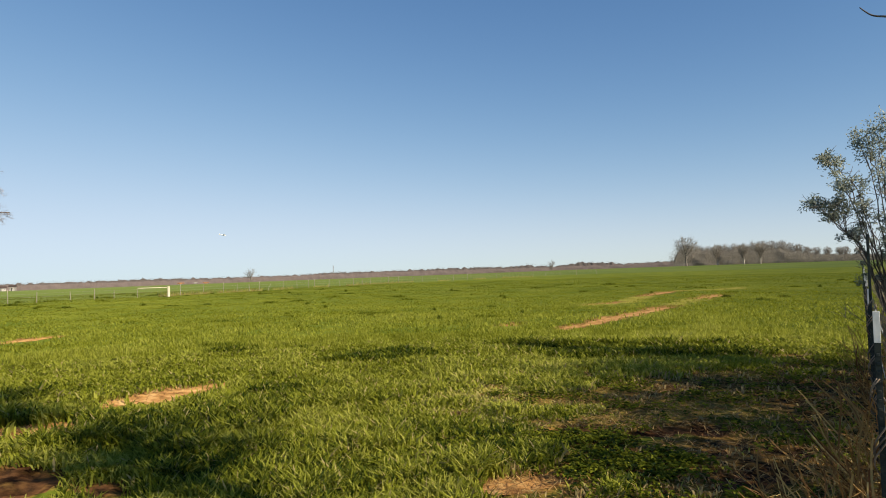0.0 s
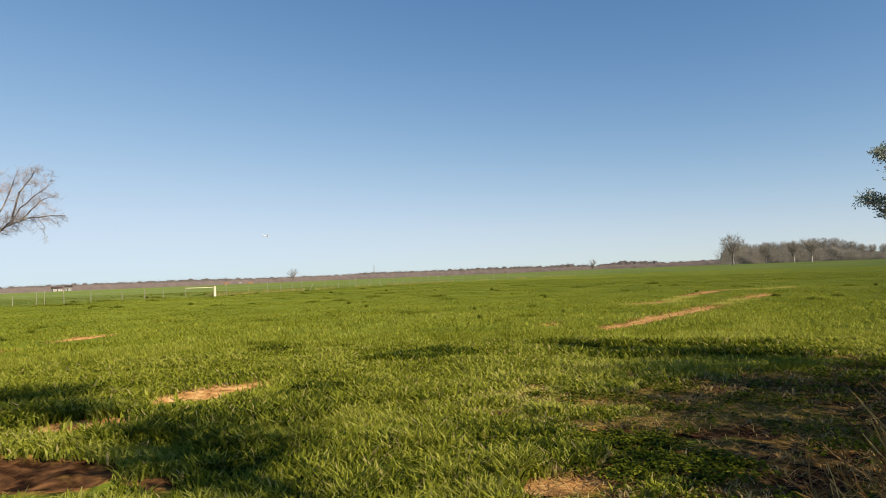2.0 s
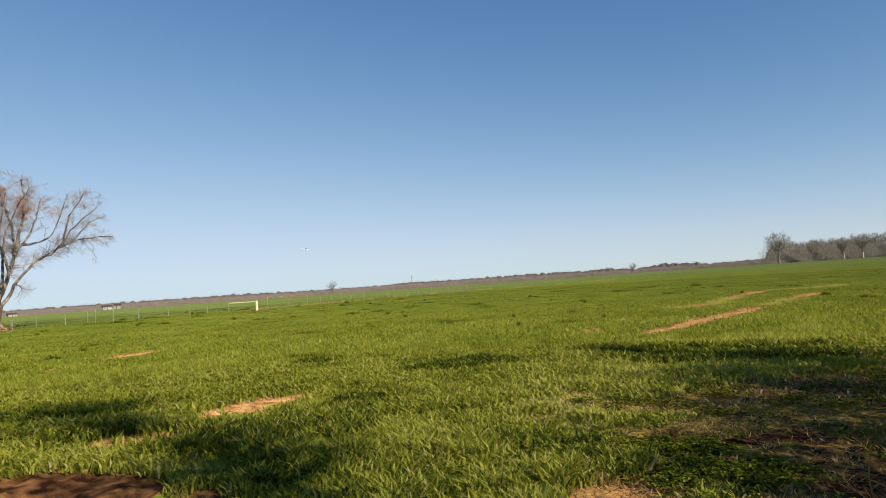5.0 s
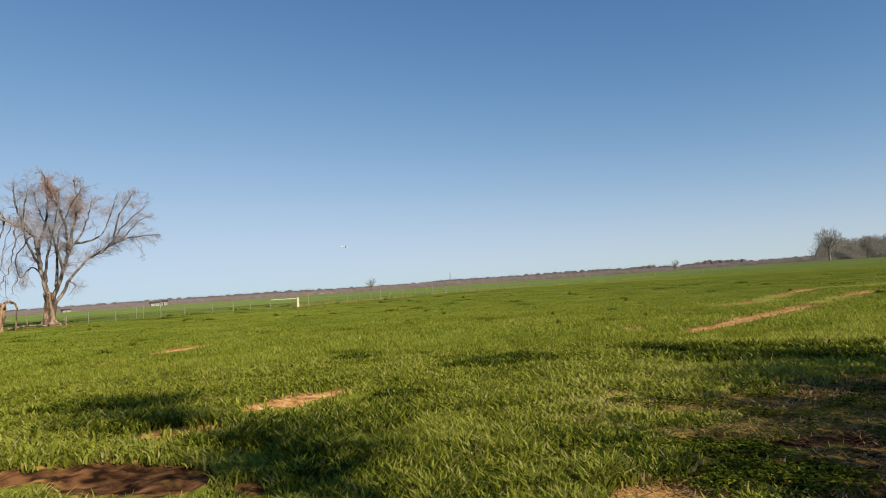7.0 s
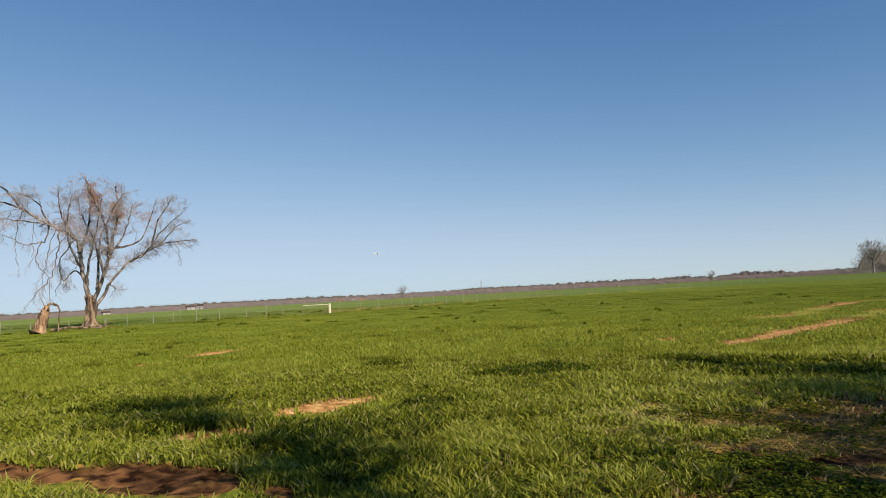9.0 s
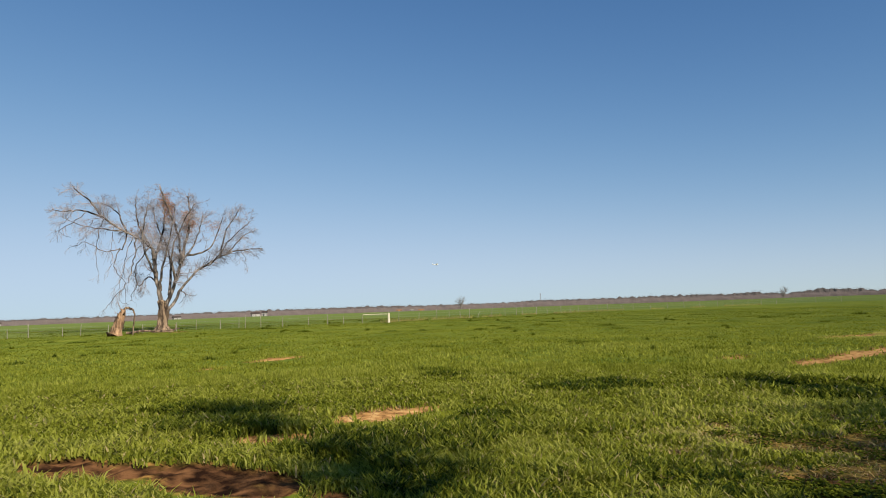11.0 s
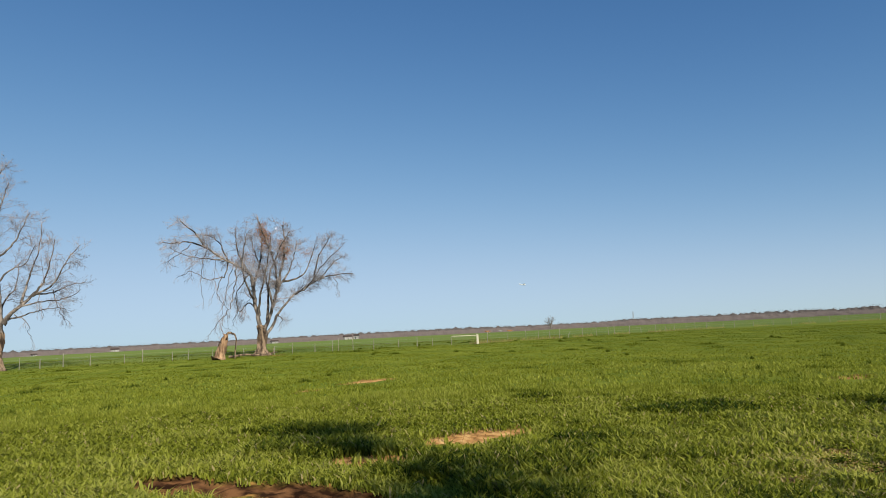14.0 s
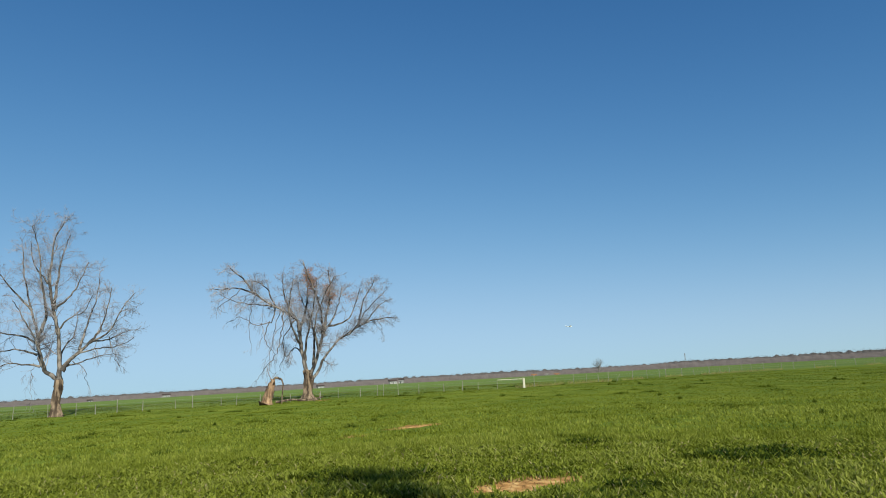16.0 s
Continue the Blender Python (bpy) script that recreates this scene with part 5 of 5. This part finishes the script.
brush(7.4, 13.4, 0.34, 0.66, 330, 1.30, 64, "tangle of bare grey-brown stems on the fence")
brush(4.4, 6.8, 0.55, 1.2, 36, 0.95, 65, "low tangle of bare stems on the fence")
brush(6.4, 12.6, 0.75, 1.6, 120, 1.3, 61, "tangle of bare grey-brown stems on the fence")
brush(12.6, 22.0, 0.45, 1.9, 220, 1.1, 62, "tangle of bare grey-brown stems on the fence")
brush(22.0, 42.0, 0.45, 2.0, 220, 1.3, 63, "tangle of bare grey-brown stems on the fence")


def weeds(x, y, radius, count, length, seed, lean, label):
    """A clump of dead weed stalks with side sprigs, all leaning one way."""
    rnd = random.Random(seed)
    thing = stand("dry_weeds", x, y, 0, 0, label, "weeds", "dead weeds by the fence")
    verts, faces, tint = [], [], []
    for _ in range(count):
        q, d = rnd.uniform(0, 6.28), radius * math.sqrt(rnd.random())
        s = Vector((math.cos(q) * d, math.sin(q) * d, -0.03))
        line = shoot(s, Vector((rnd.gauss(lean[0], 0.35), rnd.gauss(lean[1], 0.35), 1)), length * rnd.uniform(0.4, 1.2), 0.13, 5, rnd)
        tone = min(max(rnd.gauss(0.62, 0.28), 0), 1)
        runs = [(line, rnd.uniform(0.004, 0.0105))]
        for _ in range(rnd.randint(1, 5)):
            runs.append((shoot(line[rnd.randint(1, 4)], Vector((rnd.gauss(0, 1), rnd.gauss(0, 1), rnd.gauss(0.5, 0.5))), length * 0.22, 0.2, 3, rnd), 0.002))
        for pts, r in runs:
            w = Wood()
            w.tube(pts, [r * (1 - 0.5 * k / len(pts)) for k in range(len(pts))], 3)
            k = len(verts)
            verts += w.verts
            faces += [tuple(i + k for i in f) for f in w.faces]
            tint += [tone] * len(w.verts)
    mesh_object("stalks", verts, faces, WEED, thing, tint=tint)


for k, (d, off, rad, n, long) in enumerate(((4.9, 0.02, 0.35, 26, 0.60), (4.4, -0.25, 0.30, 18, 0.40), (5.5, 0.05, 0.35, 18, 0.75), (5.2, -0.30, 0.40, 22, 0.34), (6.1, 0.1, 0.3, 10, 0.85), (6.6, 0.15, 0.35, 18, 0.6), (5.3, 0.5, 0.5, 24, 0.7), (7.6, 0.25, 0.35, 40, 0.6), (9.5, 0.3, 0.4, 40, 0.7), (12, 0.3, 0.5, 50, 0.7), (4.1, -0.15, 0.3, 22, 0.5))):
    x, y = at_fence(d, off)
    weeds(x, y, rad, n, long, 80 + k, (-0.38, 0.1), "tan dead weed stalks leaning over the grass")


def shade_tree():
    """The leafy tree behind the fence, whose two-storeyed crown throws its shade on the grass."""
    x, y = 2.9, 1.28
    thing = stand("fence_tree", x, y, 0, 0.1, "slender leafy tree growing beside the fence", "tree")
    rnd = random.Random(17)
    trunk = Wood()
    line = smooth_line([(0, 0, 0), (0.08, 0, 2.0), (-0.06, 0.05, 4.3), (0, 0, 8.1)], 5, 0.03, rnd)
    trunk.tube(line, [0.075 - 0.0042 * k for k in range(len(line))], 9)
    trunk.build("trunk", BARK_DARK, thing)
    crown, ends = Wood(), []
    side = Vector((0.616, 0.788, 0))  # across the sunlight
    for across, z, wide, tall, count in ((0.05, 6.85, 1.35, 0.95, 56), (0.62, 4.65, 1.15, 0.85, 50), (-0.15, 3.95, 0.55, 0.4, 12), (-1.15, 4.75, 0.5, 0.4, 8)):
        for _ in range(count):
            q = Vector([rnd.gauss(0, 1) for _ in range(3)]).normalized() * rnd.random() ** 0.4
            tip = side * across + Vector((q.x * wide, q.y * wide, z + q.z * tall))
            start = min(line, key=lambda p: abs(p.z - (tip.z - 0.5)))
            mid = start.lerp(tip, 0.5) + Vector([rnd.gauss(0, 0.07) for _ in range(3)])
            sub = smooth_line([start, mid, tip], 3, 0.03, rnd)
            crown.tube(sub, [0.026, 0.022, 0.018, 0.014, 0.011, 0.008, 0.006], 4)
            ends += sub[3:]
    crown.build("branches", BARK_DARK, thing)
    low = smooth_line([(0, 0, 2.0), (-0.45, 0.55, 2.52), (-1.14, 0.98, 2.640), (-1.18, 1.04, 2.640), (-1.21, 1.09, 2.660), (-1.22, 1.15, 2.690), (-1.23, 1.20, 2.740)], 4, 0.0, rnd)
    twig = Wood()
    twig.tube(low, [0.009 - 0.0072 * k / (len(low) - 1) for k in range(len(low))], 6)
    twig.build("low_branch", BARK_DARK, thing)
    leaf_cloud("leaves", [(p, 0.34) for p in ends], 9, 0.085, EVERGREEN, thing, rnd, "small dark green leaves", (0.1, 0.7), 0.8)


shade_tree()


# ---- small aircraft low over the field ----
def aircraft():
    turn, d = 19.0, 150
    p = Vector((-math.sin(radians(turn)) * d, math.cos(radians(turn)) * d, EYE + d * math.tan(radians(3.5))))
    thing = new("aircraft")
    thing.matrix_world = pose(p.x, p.y, p.z, 6, -4, turn + 200) @ Matrix.Scale(0.6, 4)
    tagged(thing, "small white and yellow aircraft flying low over the pasture", "aircraft")
    w = Wood()
    w.tube([Vector((-1.25, 0, 0)), Vector((-1.1, 0, 0)), Vector((-0.5, 0, 0.02)), Vector((0.3, 0, 0.02)), Vector((1.3, 0, 0.06))], [0.03, 0.16, 0.2, 0.17, 0.05], 10)
    w.build("fuselage", WHITE, thing)
    for name, size, at, mat in (("wing", (0.42, 2.6, 0.05), (-0.35, 0, 0.2), YELLOW), ("tailplane", (0.25, 0.8, 0.03), (1.2, 0, 0.08), YELLOW), ("fin", (0.28, 0.03, 0.4), (1.22, 0, 0.25), WHITE)):
        bm = bmesh.new()
        box(bm, *size, at, 0.012)
        part(name, bm, mat, thing)


aircraft()
